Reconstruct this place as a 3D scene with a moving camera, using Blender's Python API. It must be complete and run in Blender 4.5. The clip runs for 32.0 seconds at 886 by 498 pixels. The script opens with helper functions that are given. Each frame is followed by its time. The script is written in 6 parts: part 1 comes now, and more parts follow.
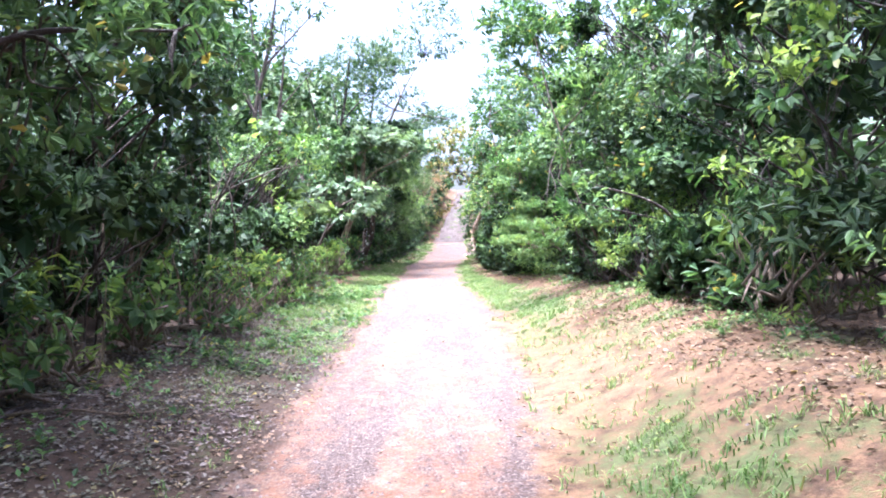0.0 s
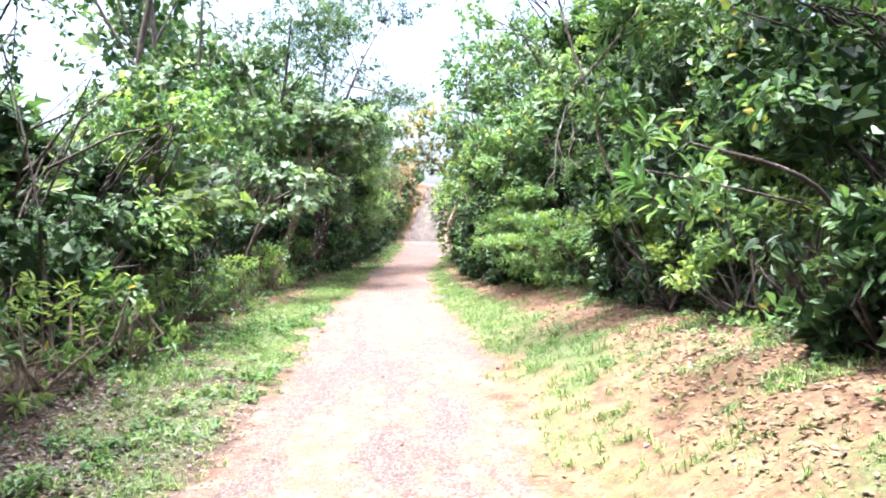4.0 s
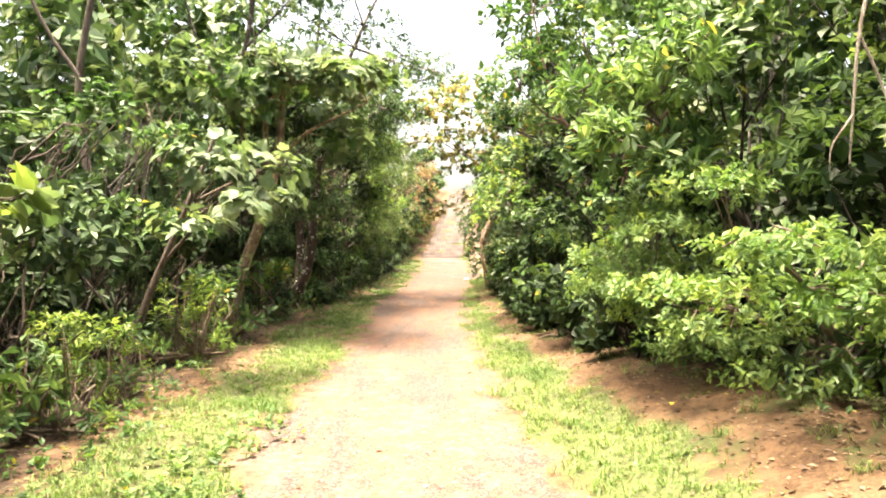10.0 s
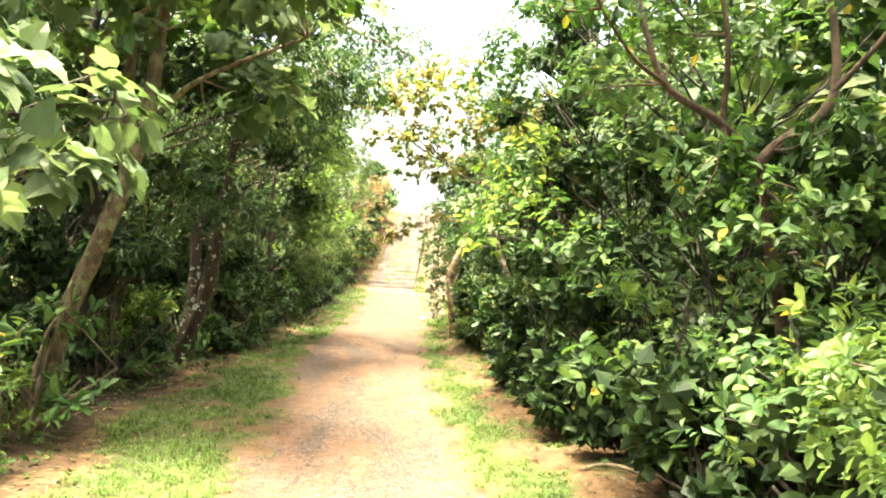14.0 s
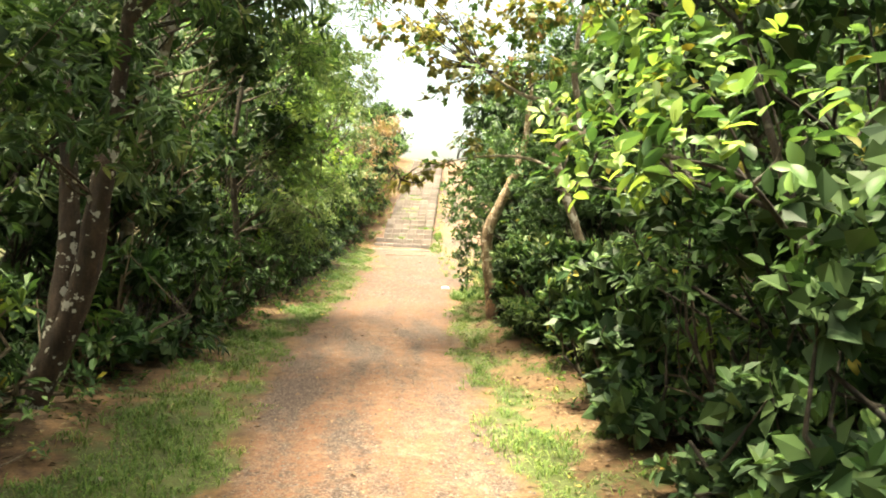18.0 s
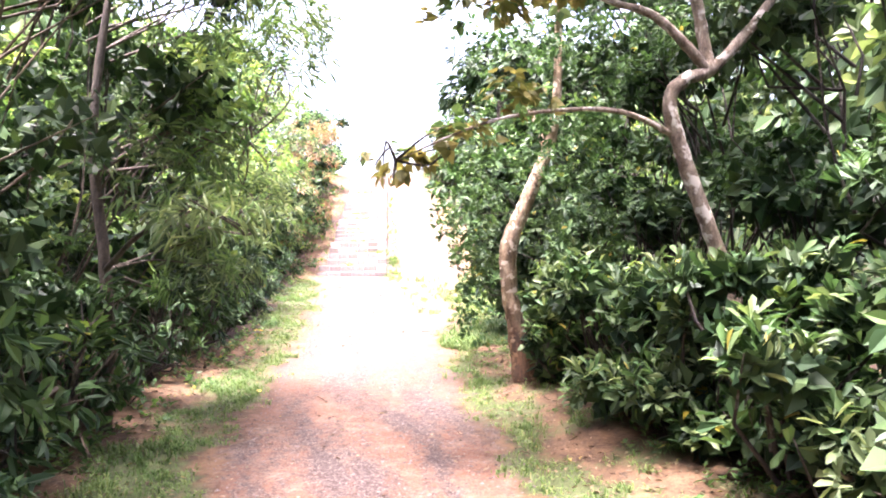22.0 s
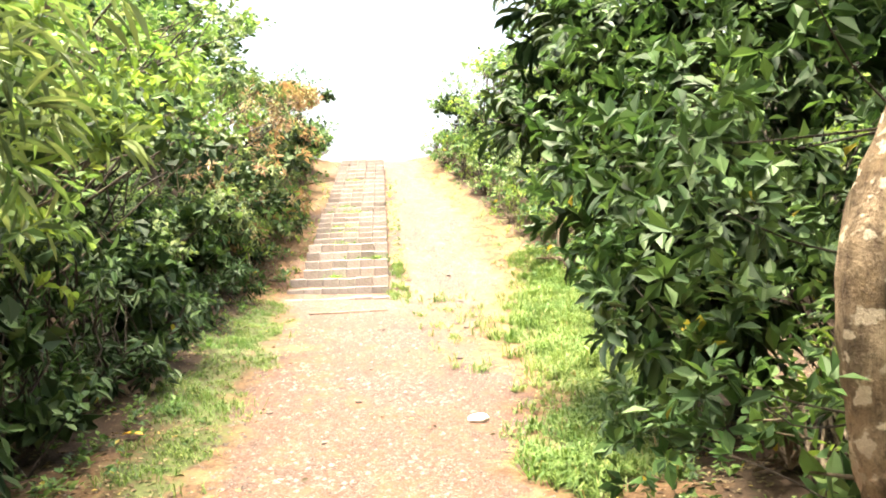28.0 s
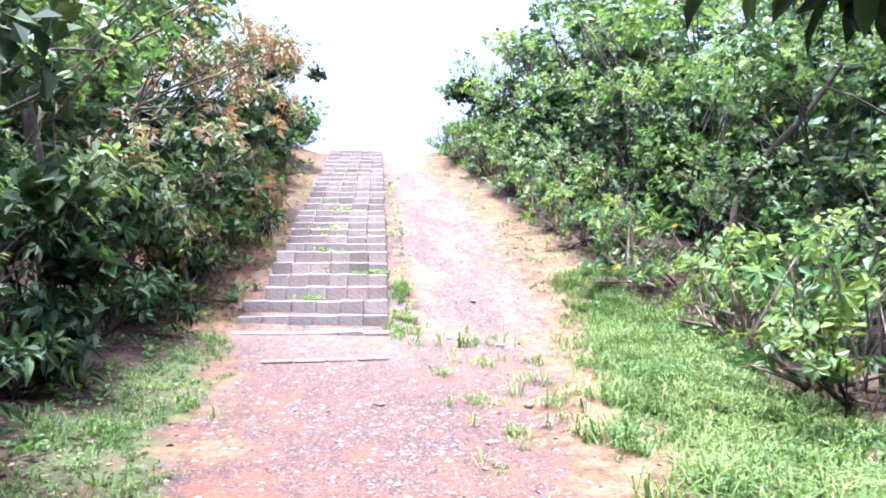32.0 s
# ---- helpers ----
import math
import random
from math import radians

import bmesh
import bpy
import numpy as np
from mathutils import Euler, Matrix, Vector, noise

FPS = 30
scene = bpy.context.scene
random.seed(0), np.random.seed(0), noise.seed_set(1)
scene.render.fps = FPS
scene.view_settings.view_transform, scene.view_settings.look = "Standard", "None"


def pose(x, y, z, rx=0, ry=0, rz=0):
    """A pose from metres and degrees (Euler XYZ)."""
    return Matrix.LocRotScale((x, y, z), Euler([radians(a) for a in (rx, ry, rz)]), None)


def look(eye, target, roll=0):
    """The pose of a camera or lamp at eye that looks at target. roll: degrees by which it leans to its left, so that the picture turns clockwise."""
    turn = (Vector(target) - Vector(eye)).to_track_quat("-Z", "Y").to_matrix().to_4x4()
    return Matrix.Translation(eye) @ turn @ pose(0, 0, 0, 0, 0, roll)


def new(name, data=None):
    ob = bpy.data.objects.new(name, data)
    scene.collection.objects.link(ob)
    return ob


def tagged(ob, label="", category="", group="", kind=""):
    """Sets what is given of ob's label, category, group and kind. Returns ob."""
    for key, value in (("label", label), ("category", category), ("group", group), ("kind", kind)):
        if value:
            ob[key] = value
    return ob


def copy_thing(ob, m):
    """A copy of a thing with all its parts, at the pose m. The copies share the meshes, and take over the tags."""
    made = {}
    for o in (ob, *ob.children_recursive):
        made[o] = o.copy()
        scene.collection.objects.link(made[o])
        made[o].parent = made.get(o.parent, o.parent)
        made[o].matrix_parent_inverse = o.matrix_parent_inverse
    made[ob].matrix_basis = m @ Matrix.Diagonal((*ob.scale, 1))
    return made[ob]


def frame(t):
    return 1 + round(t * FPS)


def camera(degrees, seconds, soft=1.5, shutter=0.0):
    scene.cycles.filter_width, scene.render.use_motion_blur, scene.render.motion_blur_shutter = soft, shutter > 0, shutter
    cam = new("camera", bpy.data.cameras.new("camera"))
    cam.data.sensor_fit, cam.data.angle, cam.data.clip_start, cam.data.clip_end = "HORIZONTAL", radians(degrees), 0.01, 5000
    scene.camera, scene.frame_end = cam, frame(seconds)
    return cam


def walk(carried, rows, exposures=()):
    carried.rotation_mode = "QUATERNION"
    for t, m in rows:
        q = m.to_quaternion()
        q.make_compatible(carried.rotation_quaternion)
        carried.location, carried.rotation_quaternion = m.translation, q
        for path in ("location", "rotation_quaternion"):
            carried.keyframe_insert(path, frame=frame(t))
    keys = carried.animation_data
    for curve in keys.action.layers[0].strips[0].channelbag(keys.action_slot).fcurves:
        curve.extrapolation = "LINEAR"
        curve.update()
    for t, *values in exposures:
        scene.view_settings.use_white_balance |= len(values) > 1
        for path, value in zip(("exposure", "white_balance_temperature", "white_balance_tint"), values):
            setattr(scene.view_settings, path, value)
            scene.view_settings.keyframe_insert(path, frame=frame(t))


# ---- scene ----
cam = camera(61.0, 32.0, soft=1.9)
# the film's own exposure in stops, and its white balance (kelvin, tint)
LIFT = [(0, 3.1), (3, 2.96), (6, 3.3), (10, 3.2), (11, 3.15), (12, 3.1), (13, 3.54), (14, 3.48), (16, 3.36), (17, 3.4), (18, 3.0), (20, 3.3), (21, 3.58), (22, 3.8), (24, 3.72), (25, 3.63), (25.5, 3.44), (26, 3.12), (28, 3.25), (30, 3.06), (32, 2.83)]
EARLY, AMBER, WARM, LATE, COOL, MILD, EVEN, CLEAR = (6950, 16), (7700, 12), (8000, -4), (8300, 2), (5150, 22), (6350, 8), (6000, 30), (5700, 9)
EXPOSURE = [(t, float(np.interp(t, *zip(*LIFT))), *w) for w, times in ((EARLY, (1.5, 3, 5.5, 6, 7, 8, 9)), (AMBER, (10, 11, 25)), (WARM, (12, 13, 14, 15, 16, 17, 18)), (LATE, (20, 21, 23.5, 25.5, 26.5, 27.5)),
                                          (COOL, (0, 0.5, 1, 2, 3.5, 29.7, 30, 30.3, 31.5, 32)), (MILD, (2.5, 4.5, 18.5, 19, 19.5, 23, 28.5, 29, 29.4)), (EVEN, (8.5, 22, 22.5, 24)), (CLEAR, (26, 30.6, 31))) for t in times]
EXPOSURE.sort()
PATH = [
    (0, (0.116, -0.038, 1.525), (0.104, 1.962, 1.535), -0.8),
    (0.5, (0.153, 0.505, 1.556), (0.132, 2.504, 1.615), 1.4),
    (1, (0.226, 1.055, 1.603), (0.217, 3.053, 1.676), -1.7),
    (1.5, (0.278, 1.679, 1.615), (0.242, 3.679, 1.604), 0.6),
    (2, (0.29, 2.222, 1.641), (0.346, 4.22, 1.582), -1.6),
    (2.5, (0.354, 2.788, 1.69), (0.347, 4.788, 1.696), -2.2),
    (3, (0.258, 3.265, 1.699), (0.255, 5.265, 1.707), 0.4),
    (3.5, (0.218, 3.747, 1.689), (0.245, 5.747, 1.679), -2.6),
    (5.5, (0.18, 5.906, 1.758), (0.393, 7.893, 1.818), 2.2),
    (6, (0.145, 6.409, 1.806), (0.371, 8.396, 1.856), 0.3),
    (6.5, (0.106, 6.902, 1.837), (0.183, 8.9, 1.867), 0.8),
    (7, (0.002, 7.483, 1.867), (0.231, 9.47, 1.82), 0.6),
    (7.5, (-0.002, 8.035, 1.901), (0.15, 10.029, 1.902), 0.7),
    (8, (-0.069, 8.571, 1.908), (0.146, 10.558, 1.858), 2.5),
    (8.5, (-0.036, 9.078, 1.945), (0.17, 11.067, 1.976), -1.1),
    (9, (-0.004, 9.622, 1.989), (0.086, 11.62, 2.014), 0.6),
    (9.5, (-0.058, 10.101, 2.012), (0.04, 12.098, 2.045), 0.3),
    (10, (-0.046, 10.677, 2.015), (-0.025, 12.677, 2.045), -1.3),
    (10.5, (-0.07, 11.213, 2.042), (0.025, 13.211, 2.08), 0.1),
    (11, (-0.039, 11.767, 2.082), (0.151, 13.757, 2.127), -2.2),
    (11.5, (-0.069, 12.356, 2.109), (0.062, 14.352, 2.071), 0.6),
    (12, (-0.13, 12.921, 2.132), (0.085, 14.9, 1.947), -0.4),
    (12.5, (-0.106, 13.543, 2.174), (0.093, 15.521, 1.956), -2.5),
    (13, (-0.189, 14.099, 2.243), (0.093, 16.078, 2.285), 0.3),
    (13.5, (-0.259, 14.65, 2.275), (-0.103, 16.641, 2.379), -0.9),
    (14, (-0.318, 15.216, 2.259), (-0.143, 17.206, 2.357), 2.5),
    (14.5, (-0.369, 15.755, 2.23), (-0.171, 17.745, 2.22), 1.1),
    (16.5, (-0.268, 17.86, 2.402), (-0.158, 19.857, 2.382), 0.9),
    (17, (-0.292, 18.397, 2.403), (-0.196, 20.393, 2.323), 0.3),
    (17.5, (-0.288, 18.913, 2.424), (-0.282, 20.913, 2.451), 0.2),
    (18, (-0.344, 19.433, 2.418), (-0.185, 21.427, 2.389), 1.9),
    (18.5, (-0.386, 20.027, 2.415), (-0.349, 22.026, 2.444), -1.0),
    (19, (-0.505, 20.53, 2.42), (-0.395, 22.52, 2.583), -2.1),
    (19.5, (-0.601, 21.043, 2.429), (-0.399, 23.02, 2.657), -0.8),
    (20, (-0.687, 21.558, 2.433), (-0.541, 23.545, 2.613), 0.6),
    (20.5, (-0.773, 22.05, 2.439), (-0.383, 24.011, 2.509), -0.2),
    (21, (-0.76, 22.546, 2.435), (-0.502, 24.527, 2.534), -1.7),
    (21.5, (-0.777, 23.027, 2.434), (-0.47, 25.003, 2.483), 0.7),
    (22, (-0.722, 23.511, 2.422), (-0.378, 25.481, 2.455), -1.1),
    (22.5, (-0.666, 23.991, 2.438), (-0.436, 25.976, 2.531), 0.2),
    (23, (-0.664, 24.528, 2.462), (-0.309, 26.493, 2.36), -0.2),
    (23.5, (-0.581, 25.034, 2.535), (-0.275, 27.01, 2.471), -1.8),
    (24, (-0.536, 25.422, 2.522), (-0.164, 27.386, 2.454), 1.3),
    (24.5, (-0.492, 25.747, 2.528), (-0.178, 27.72, 2.449), 0.6),
    (25, (-0.405, 26.375, 2.545), (-0.163, 28.355, 2.394), 0.8),
    (25.5, (-0.447, 26.805, 2.568), (-0.109, 28.774, 2.481), -0.7),
    (26, (-0.354, 27.283, 2.595), (0.062, 29.239, 2.592), -1.6),
    (26.5, (-0.316, 27.749, 2.579), (-0.012, 29.725, 2.627), -0.7),
    (28.5, (-0.225, 29.577, 2.607), (0.141, 31.543, 2.619), -2.6),
    (29, (-0.164, 29.982, 2.633), (0.02, 31.973, 2.6), -1.5),
    (29.5, (-0.114, 30.47, 2.645), (0.153, 32.451, 2.585), -1.5),
    (30, (-0.048, 30.964, 2.672), (0.171, 32.951, 2.641), -1.8),
    (30.5, (-0.112, 31.599, 2.632), (0.029, 33.593, 2.691), -0.8),
    (31, (-0.126, 32.126, 2.643), (0.192, 34.1, 2.63), -4.4),
    (31.5, (-0.022, 32.659, 2.666), (0.317, 34.63, 2.7), -2.7),
    (32, (0.029, 33.116, 2.687), (0.412, 35.078, 2.749), -0.1),
]
walk(cam, [(t, look(eye, aim, roll)) for t, eye, aim, roll in PATH], EXPOSURE)
SUN_UP, SUN_TURN, SUN, SKY, DENSITY = 84, -110, 3.5, 0.125, 1.0

# ---------- plan of the ground ----------
def curve(points):
    ys, vs = zip(*points)
    return lambda y: np.interp(y, ys, vs)


LEVEL = curve([(-60, -2.2), (-10, -0.25), (0, 0.08), (11, 0.52), (20, 0.80), (25, 0.96), (31.4, 1.12), (33.4, 1.26), (35.3, 1.46),
               (39.7, 1.92), (41.3, 2.02), (44.4, 3.0), (46.6, 3.75), (52.4, 5.7), (55, 6.1), (60, 6.2), (70, 5.4), (120, 2), (400, -6)])
PATH_L = curve([(-8, -1.0), (4, -1.12), (12, -1.15), (17, -1.45), (20, -1.2), (24, -1.22), (29, -1.42), (32, -1.12), (35, -0.82), (38, -0.5), (40, -0.6), (41.5, -0.62), (43.2, -0.45), (43.8, -0.2), (46, 0.05), (52, 0.75), (60, 1.1)])
PATH_R = curve([(-8, 0.6), (4, 0.62), (9, 0.85), (13, 0.8), (17, 0.58), (21, 0.44), (26, 0.48), (31, 0.7), (33.5, 0.95), (36, 1.5), (38, 1.55), (42, 2.9), (46, 3.2), (52, 3.1), (60, 3.1)])
BUSH_L = curve([(-8, -2.7), (5.5, -2.45), (13, -2.5), (16.5, -2.75), (19.5, -2.75), (22.5, -3.1), (25, -2.7), (28.4, -2.5), (31.2, -2.2), (33.2, -1.8), (35, -1.7), (37, -1.65), (38.4, -1.52), (41, -1.2), (43, -0.85), (48, -0.3), (55, 0.3)])
BUSH_R = curve([(-8, 3.6), (2, 3.2), (5.8, 2.75), (9.6, 2.65), (10.6, 2.95), (12.5, 2.6), (15.5, 2.75), (18.7, 2.35), (20.4, 2.15), (21.6, 1.9), (25, 1.8), (31.7, 1.72), (33.5, 1.9), (36, 3.1), (38.3, 3.3), (40, 4.0), (42.2, 4.15), (44.5, 4.05), (48.4, 3.88), (55, 3.8)])
BANK_R = curve([(-8, 0.55), (8, 0.62), (13, 0.42), (16, 0.36), (20, 0.16), (26, 0.14), (31, 0.26), (34, 0.12), (38, 0.05), (44, 0.3), (60, 0.3)])
BANK_L = curve([(-8, 0.2), (9, 0.22), (16, 0.1), (22, 0.1), (26, 0.16), (34, 0.08), (41, 0.15), (46, 0.35), (60, 0.3)])


def waves(x, y, seed, size):
    """Cheap smooth noise, about -1 to 1."""
    total = 0
    for i in range(5):
        a = seed * 1.7 + i * 2.399
        f = (0.7 + 0.35 * i) / size
        total = total + np.sin((x * math.cos(a) + y * math.sin(a)) * f * 6.28 + a * 5.1) / (1 + 0.35 * i)
    return total / 2.6


def ease(v):
    v = np.clip(v, 0, 1)
    return v * v * (3 - 2 * v)


def ground_z(x, y):
    x, y = np.asarray(x, float), np.asarray(y, float)
    right, left = x - PATH_R(y), PATH_L(y) - x
    z = LEVEL(y) + BANK_R(y) * ease(right / 1.9) + BANK_L(y) * ease(left / 1.6)
    z = z + 0.25 * ease((right - 3) / 6) + 0.2 * ease((left - 3) / 6)
    edge = ease(np.maximum(right, left) / 0.5)
    z = z + 0.018 * waves(x, y, 3, 1.9) * (0.4 + edge) + 0.016 * waves(x, y, 8, 0.6) * (0.25 + edge)
    # wheel rut on the hill track
    rut = np.exp(-((x - 2.3 - 0.05 * (y - 42)) / 0.16) ** 2) * ease((y - 39.5) / 2) * ease((50 - y) / 4)
    return z - 0.035 * rut * (1 + 0.5 * waves(x, y, 5, 0.9))


def gz(x, y):
    return float(ground_z(x, y))


# ---------- world and light ----------
world = bpy.data.worlds.new("sky")
scene.world = world
world.use_nodes = True
wn = world.node_tree.nodes
sky = wn.new("ShaderNodeTexSky")
sky.sky_type, sky.sun_disc = "NISHITA", False
sky.sun_elevation, sky.sun_rotation = radians(SUN_UP), radians(SUN_TURN)
sky.air_density, sky.dust_density, sky.ozone_density = 1.0, 10.0, 0.3
world.node_tree.links.new(sky.outputs[0], wn["Background"].inputs[0])
wn["Background"].inputs[1].default_value = SKY
sun = new("sun", bpy.data.lights.new("sun", "SUN"))
sun.data.energy, sun.data.angle, sun.data.color = SUN, radians(16), (1.0, 0.945, 0.86)
way = Vector((math.sin(radians(SUN_TURN)) * math.cos(radians(SUN_UP)), math.cos(radians(SUN_TURN)) * math.cos(radians(SUN_UP)), math.sin(radians(SUN_UP))))
sun.matrix_world = look(way * 60, (0, 0, 0))


# ---------- materials ----------
def material(name):
    m = bpy.data.materials.new(name)
    m.use_nodes = True
    t = m.node_tree
    return m, t, t.nodes["Principled BSDF"], t.nodes["Material Output"]


def node(t, kind, **inputs):
    n = t.nodes.new("ShaderNode" + kind)
    for key, value in inputs.items():
        n.inputs[key.replace("_", " ")].default_value = value
    return n


def ramp(t, source, *stops):
    n = t.nodes.new("ShaderNodeValToRGB")
    e = n.color_ramp.elements
    while len(e) < len(stops):
        e.new(0.5)
    for el, (p, c) in zip(e, stops):
        el.position, el.color = p, (*c, 1)
    t.links.new(source, n.inputs[0])
    return n.outputs[0]


def blend(t, a, b, factor, mode="MIX"):
    n = t.nodes.new("ShaderNodeMix")
    n.data_type, n.blend_type = "RGBA", mode
    for socket, v in ((n.inputs[6], a), (n.inputs[7], b), (n.inputs[0], factor)):
        if hasattr(v, "is_linked"):
            t.links.new(v, socket)
        elif isinstance(v, tuple):
            socket.default_value = (*v, 1)
        else:
            socket.default_value = v
    return n.outputs[2]


def grain(t, scale, detail=4, rough=0.6):
    co = t.nodes.new("ShaderNodeTexCoord")
    n = node(t, "TexNoise", Scale=scale, Detail=detail, Roughness=rough)
    t.links.new(co.outputs["Object"], n.inputs["Vector"])
    return n.outputs["Fac"]


def bump(t, bsdf, height, strength, distance=0.02):
    n = node(t, "Bump", Strength=strength, Distance=distance)
    t.links.new(height, n.inputs["Height"])
    t.links.new(n.outputs[0], bsdf.inputs["Normal"])


def leaf_material(name, dark, mid, light, rough=0.42, thin=0.3, odd=None, gloss=0.45):
    """Leaf blades: each leaf takes its own shade; some light passes through."""
    m, t, b, out = material(name)
    g = t.nodes.new("ShaderNodeNewGeometry")
    stops = [(0.0, dark), (0.5, mid), (0.93, light)]
    if odd:
        stops += [(0.965, light), (0.975, odd)]
    col = ramp(t, g.outputs["Random Per Island"], *stops)
    n = grain(t, 0.9, 2)
    col = blend(t, col, blend(t, col, (0.55, 0.7, 0.5), 1.0, "MULTIPLY"), ramp(t, n, (0.4, (0, 0, 0)), (0.62, (1, 1, 1))))
    t.links.new(col, b.inputs["Base Color"])
    b.inputs["Roughness"].default_value = rough
    b.inputs["Specular IOR Level"].default_value = gloss
    tr = t.nodes.new("ShaderNodeBsdfTranslucent")
    t.links.new(blend(t, col, (1.0, 1.0, 0.6), 0.9, "MULTIPLY"), tr.inputs[0])
    mix = t.nodes.new("ShaderNodeMixShader")
    mix.inputs[0].default_value = thin
    t.links.new(b.outputs[0], mix.inputs[1])
    t.links.new(tr.outputs[0], mix.inputs[2])
    t.links.new(mix.outputs[0], out.inputs[0])
    return m


def bark_material(name, low, high, patch=None, rough=0.85, foot=None, spots=(7, 0.56, 0.62)):
    m, t, b, out = material(name)
    co = t.nodes.new("ShaderNodeTexCoord")
    mp = node(t, "Mapping", Scale=(9, 9, 2.2))
    t.links.new(co.outputs["Object"], mp.inputs[0])
    n = node(t, "TexNoise", Scale=2.2, Detail=6, Roughness=0.65)
    t.links.new(mp.outputs[0], n.inputs["Vector"])
    col = ramp(t, n.outputs["Fac"], (0.36, low), (0.64, high))
    rough_grain = grain(t, 55, 5, 0.75)
    col = blend(t, col, blend(t, col, (0.35, 0.32, 0.3), 1.0, "MULTIPLY"), ramp(t, rough_grain, (0.5, (0, 0, 0)), (0.68, (0.9, 0.9, 0.9))))
    col = blend(t, col, blend(t, col, (0.55, 0.5, 0.42), 1.0, "MULTIPLY"), ramp(t, grain(t, 4.5, 4), (0.45, (0, 0, 0)), (0.6, (1, 1, 1))))
    if patch:
        col = blend(t, col, patch, ramp(t, grain(t, spots[0], 3), (spots[1], (0, 0, 0)), (spots[2], (1, 1, 1))))
    # trunk foot: brown rotten bark, deepened with shade put into the colour
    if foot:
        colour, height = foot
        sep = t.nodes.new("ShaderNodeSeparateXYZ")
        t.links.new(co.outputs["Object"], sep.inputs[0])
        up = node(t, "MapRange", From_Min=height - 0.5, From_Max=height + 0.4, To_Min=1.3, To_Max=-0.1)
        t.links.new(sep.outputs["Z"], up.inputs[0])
        foot_mask = t.nodes.new("ShaderNodeMath")
        foot_mask.operation = "SUBTRACT"
        t.links.new(up.outputs[0], foot_mask.inputs[0])
        t.links.new(grain(t, 9, 4), foot_mask.inputs[1])
        col = blend(t, col, blend(t, col, colour, 1.0, "MULTIPLY"), ramp(t, foot_mask.outputs[0], (0.0, (0, 0, 0)), (0.6, (1, 1, 1))))
    t.links.new(col, b.inputs["Base Color"])
    b.inputs["Roughness"].default_value = rough
    bump(t, b, blend(t, n.outputs["Fac"], rough_grain, 0.5), 1.0, 0.035)
    return m


LEAF_DARK = leaf_material("leaf_dark_green", (0.028, 0.056, 0.024), (0.054, 0.102, 0.040), (0.110, 0.178, 0.068), 0.5, 0.3, None, 0.25)
LEAF_GLOSS = leaf_material("leaf_glossy_green", (0.039, 0.078, 0.032), (0.073, 0.136, 0.053), (0.125, 0.205, 0.070), 0.48, 0.38, (0.411, 0.327, 0.074), 0.25)
LEAF_LIGHT = leaf_material("leaf_light_green", (0.082, 0.143, 0.055), (0.132, 0.216, 0.074), (0.220, 0.315, 0.110), 0.48, 0.45, None, 0.25)
LEAF_FRESH = leaf_material("leaf_fresh_yellow_green", (0.116, 0.177, 0.049), (0.182, 0.259, 0.063), (0.262, 0.330, 0.092), 0.48, 0.52, None, 0.25)
LEAF_OLIVE = leaf_material("leaf_olive", (0.069, 0.103, 0.050), (0.128, 0.176, 0.080), (0.235, 0.290, 0.130), 0.5, 0.38, None, 0.3)
LEAF_LOBED = leaf_material("leaf_lobed_pale", (0.072, 0.112, 0.058), (0.116, 0.166, 0.088), (0.178, 0.232, 0.132), 0.5, 0.42, None, 0.25)
LEAF_HEART = leaf_material("leaf_heart_yellowish", (0.140, 0.140, 0.046), (0.240, 0.215, 0.078), (0.380, 0.300, 0.115), 0.5, 0.58, (0.28, 0.13, 0.05))
LEAF_RED = leaf_material("leaf_reddish_new", (0.194, 0.112, 0.076), (0.295, 0.164, 0.106), (0.367, 0.265, 0.153), 0.5, 0.3)
# also the crown filling, where this dark tone stands in for shade
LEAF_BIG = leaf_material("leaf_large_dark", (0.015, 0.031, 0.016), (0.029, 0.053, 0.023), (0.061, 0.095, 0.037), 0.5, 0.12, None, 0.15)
LEAF_DEAD = leaf_material("leaf_dead", (0.070, 0.043, 0.028), (0.140, 0.088, 0.056), (0.260, 0.185, 0.120), 0.8, 0.1, (0.375, 0.270, 0.075))
LEAF_FADED = leaf_material("leaf_faded", (0.050, 0.036, 0.032), (0.105, 0.082, 0.075), (0.210, 0.175, 0.160), 0.8, 0.05)
GRASS = leaf_material("grass_blade", (0.066, 0.122, 0.027), (0.116, 0.180, 0.044), (0.205, 0.258, 0.082), 0.55, 0.35, (0.270, 0.215, 0.110))
BARK_GREY = bark_material("bark_grey_brown", (0.040, 0.030, 0.021), (0.115, 0.088, 0.064))
BARK_DARK = bark_material("bark_dark", (0.016, 0.010, 0.007), (0.046, 0.030, 0.020), (0.11, 0.095, 0.078))
BARK_PALE = bark_material("bark_pale", (0.110, 0.078, 0.055), (0.330, 0.270, 0.205), (0.47, 0.43, 0.37))
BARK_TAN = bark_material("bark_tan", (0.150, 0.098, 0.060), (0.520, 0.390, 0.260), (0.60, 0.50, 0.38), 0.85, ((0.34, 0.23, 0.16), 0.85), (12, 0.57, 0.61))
BARK_RED = bark_material("bark_reddish_brown", (0.060, 0.034, 0.022), (0.170, 0.105, 0.070))
BARK_MOSS = bark_material("bark_mossy_tan", (0.090, 0.062, 0.036), (0.270, 0.195, 0.115), (0.19, 0.185, 0.085))
BARK_LICHEN = bark_material("bark_dark_with_lichen", (0.024, 0.014, 0.009), (0.075, 0.044, 0.028), (0.46, 0.45, 0.40), spots=(10, 0.585, 0.61))
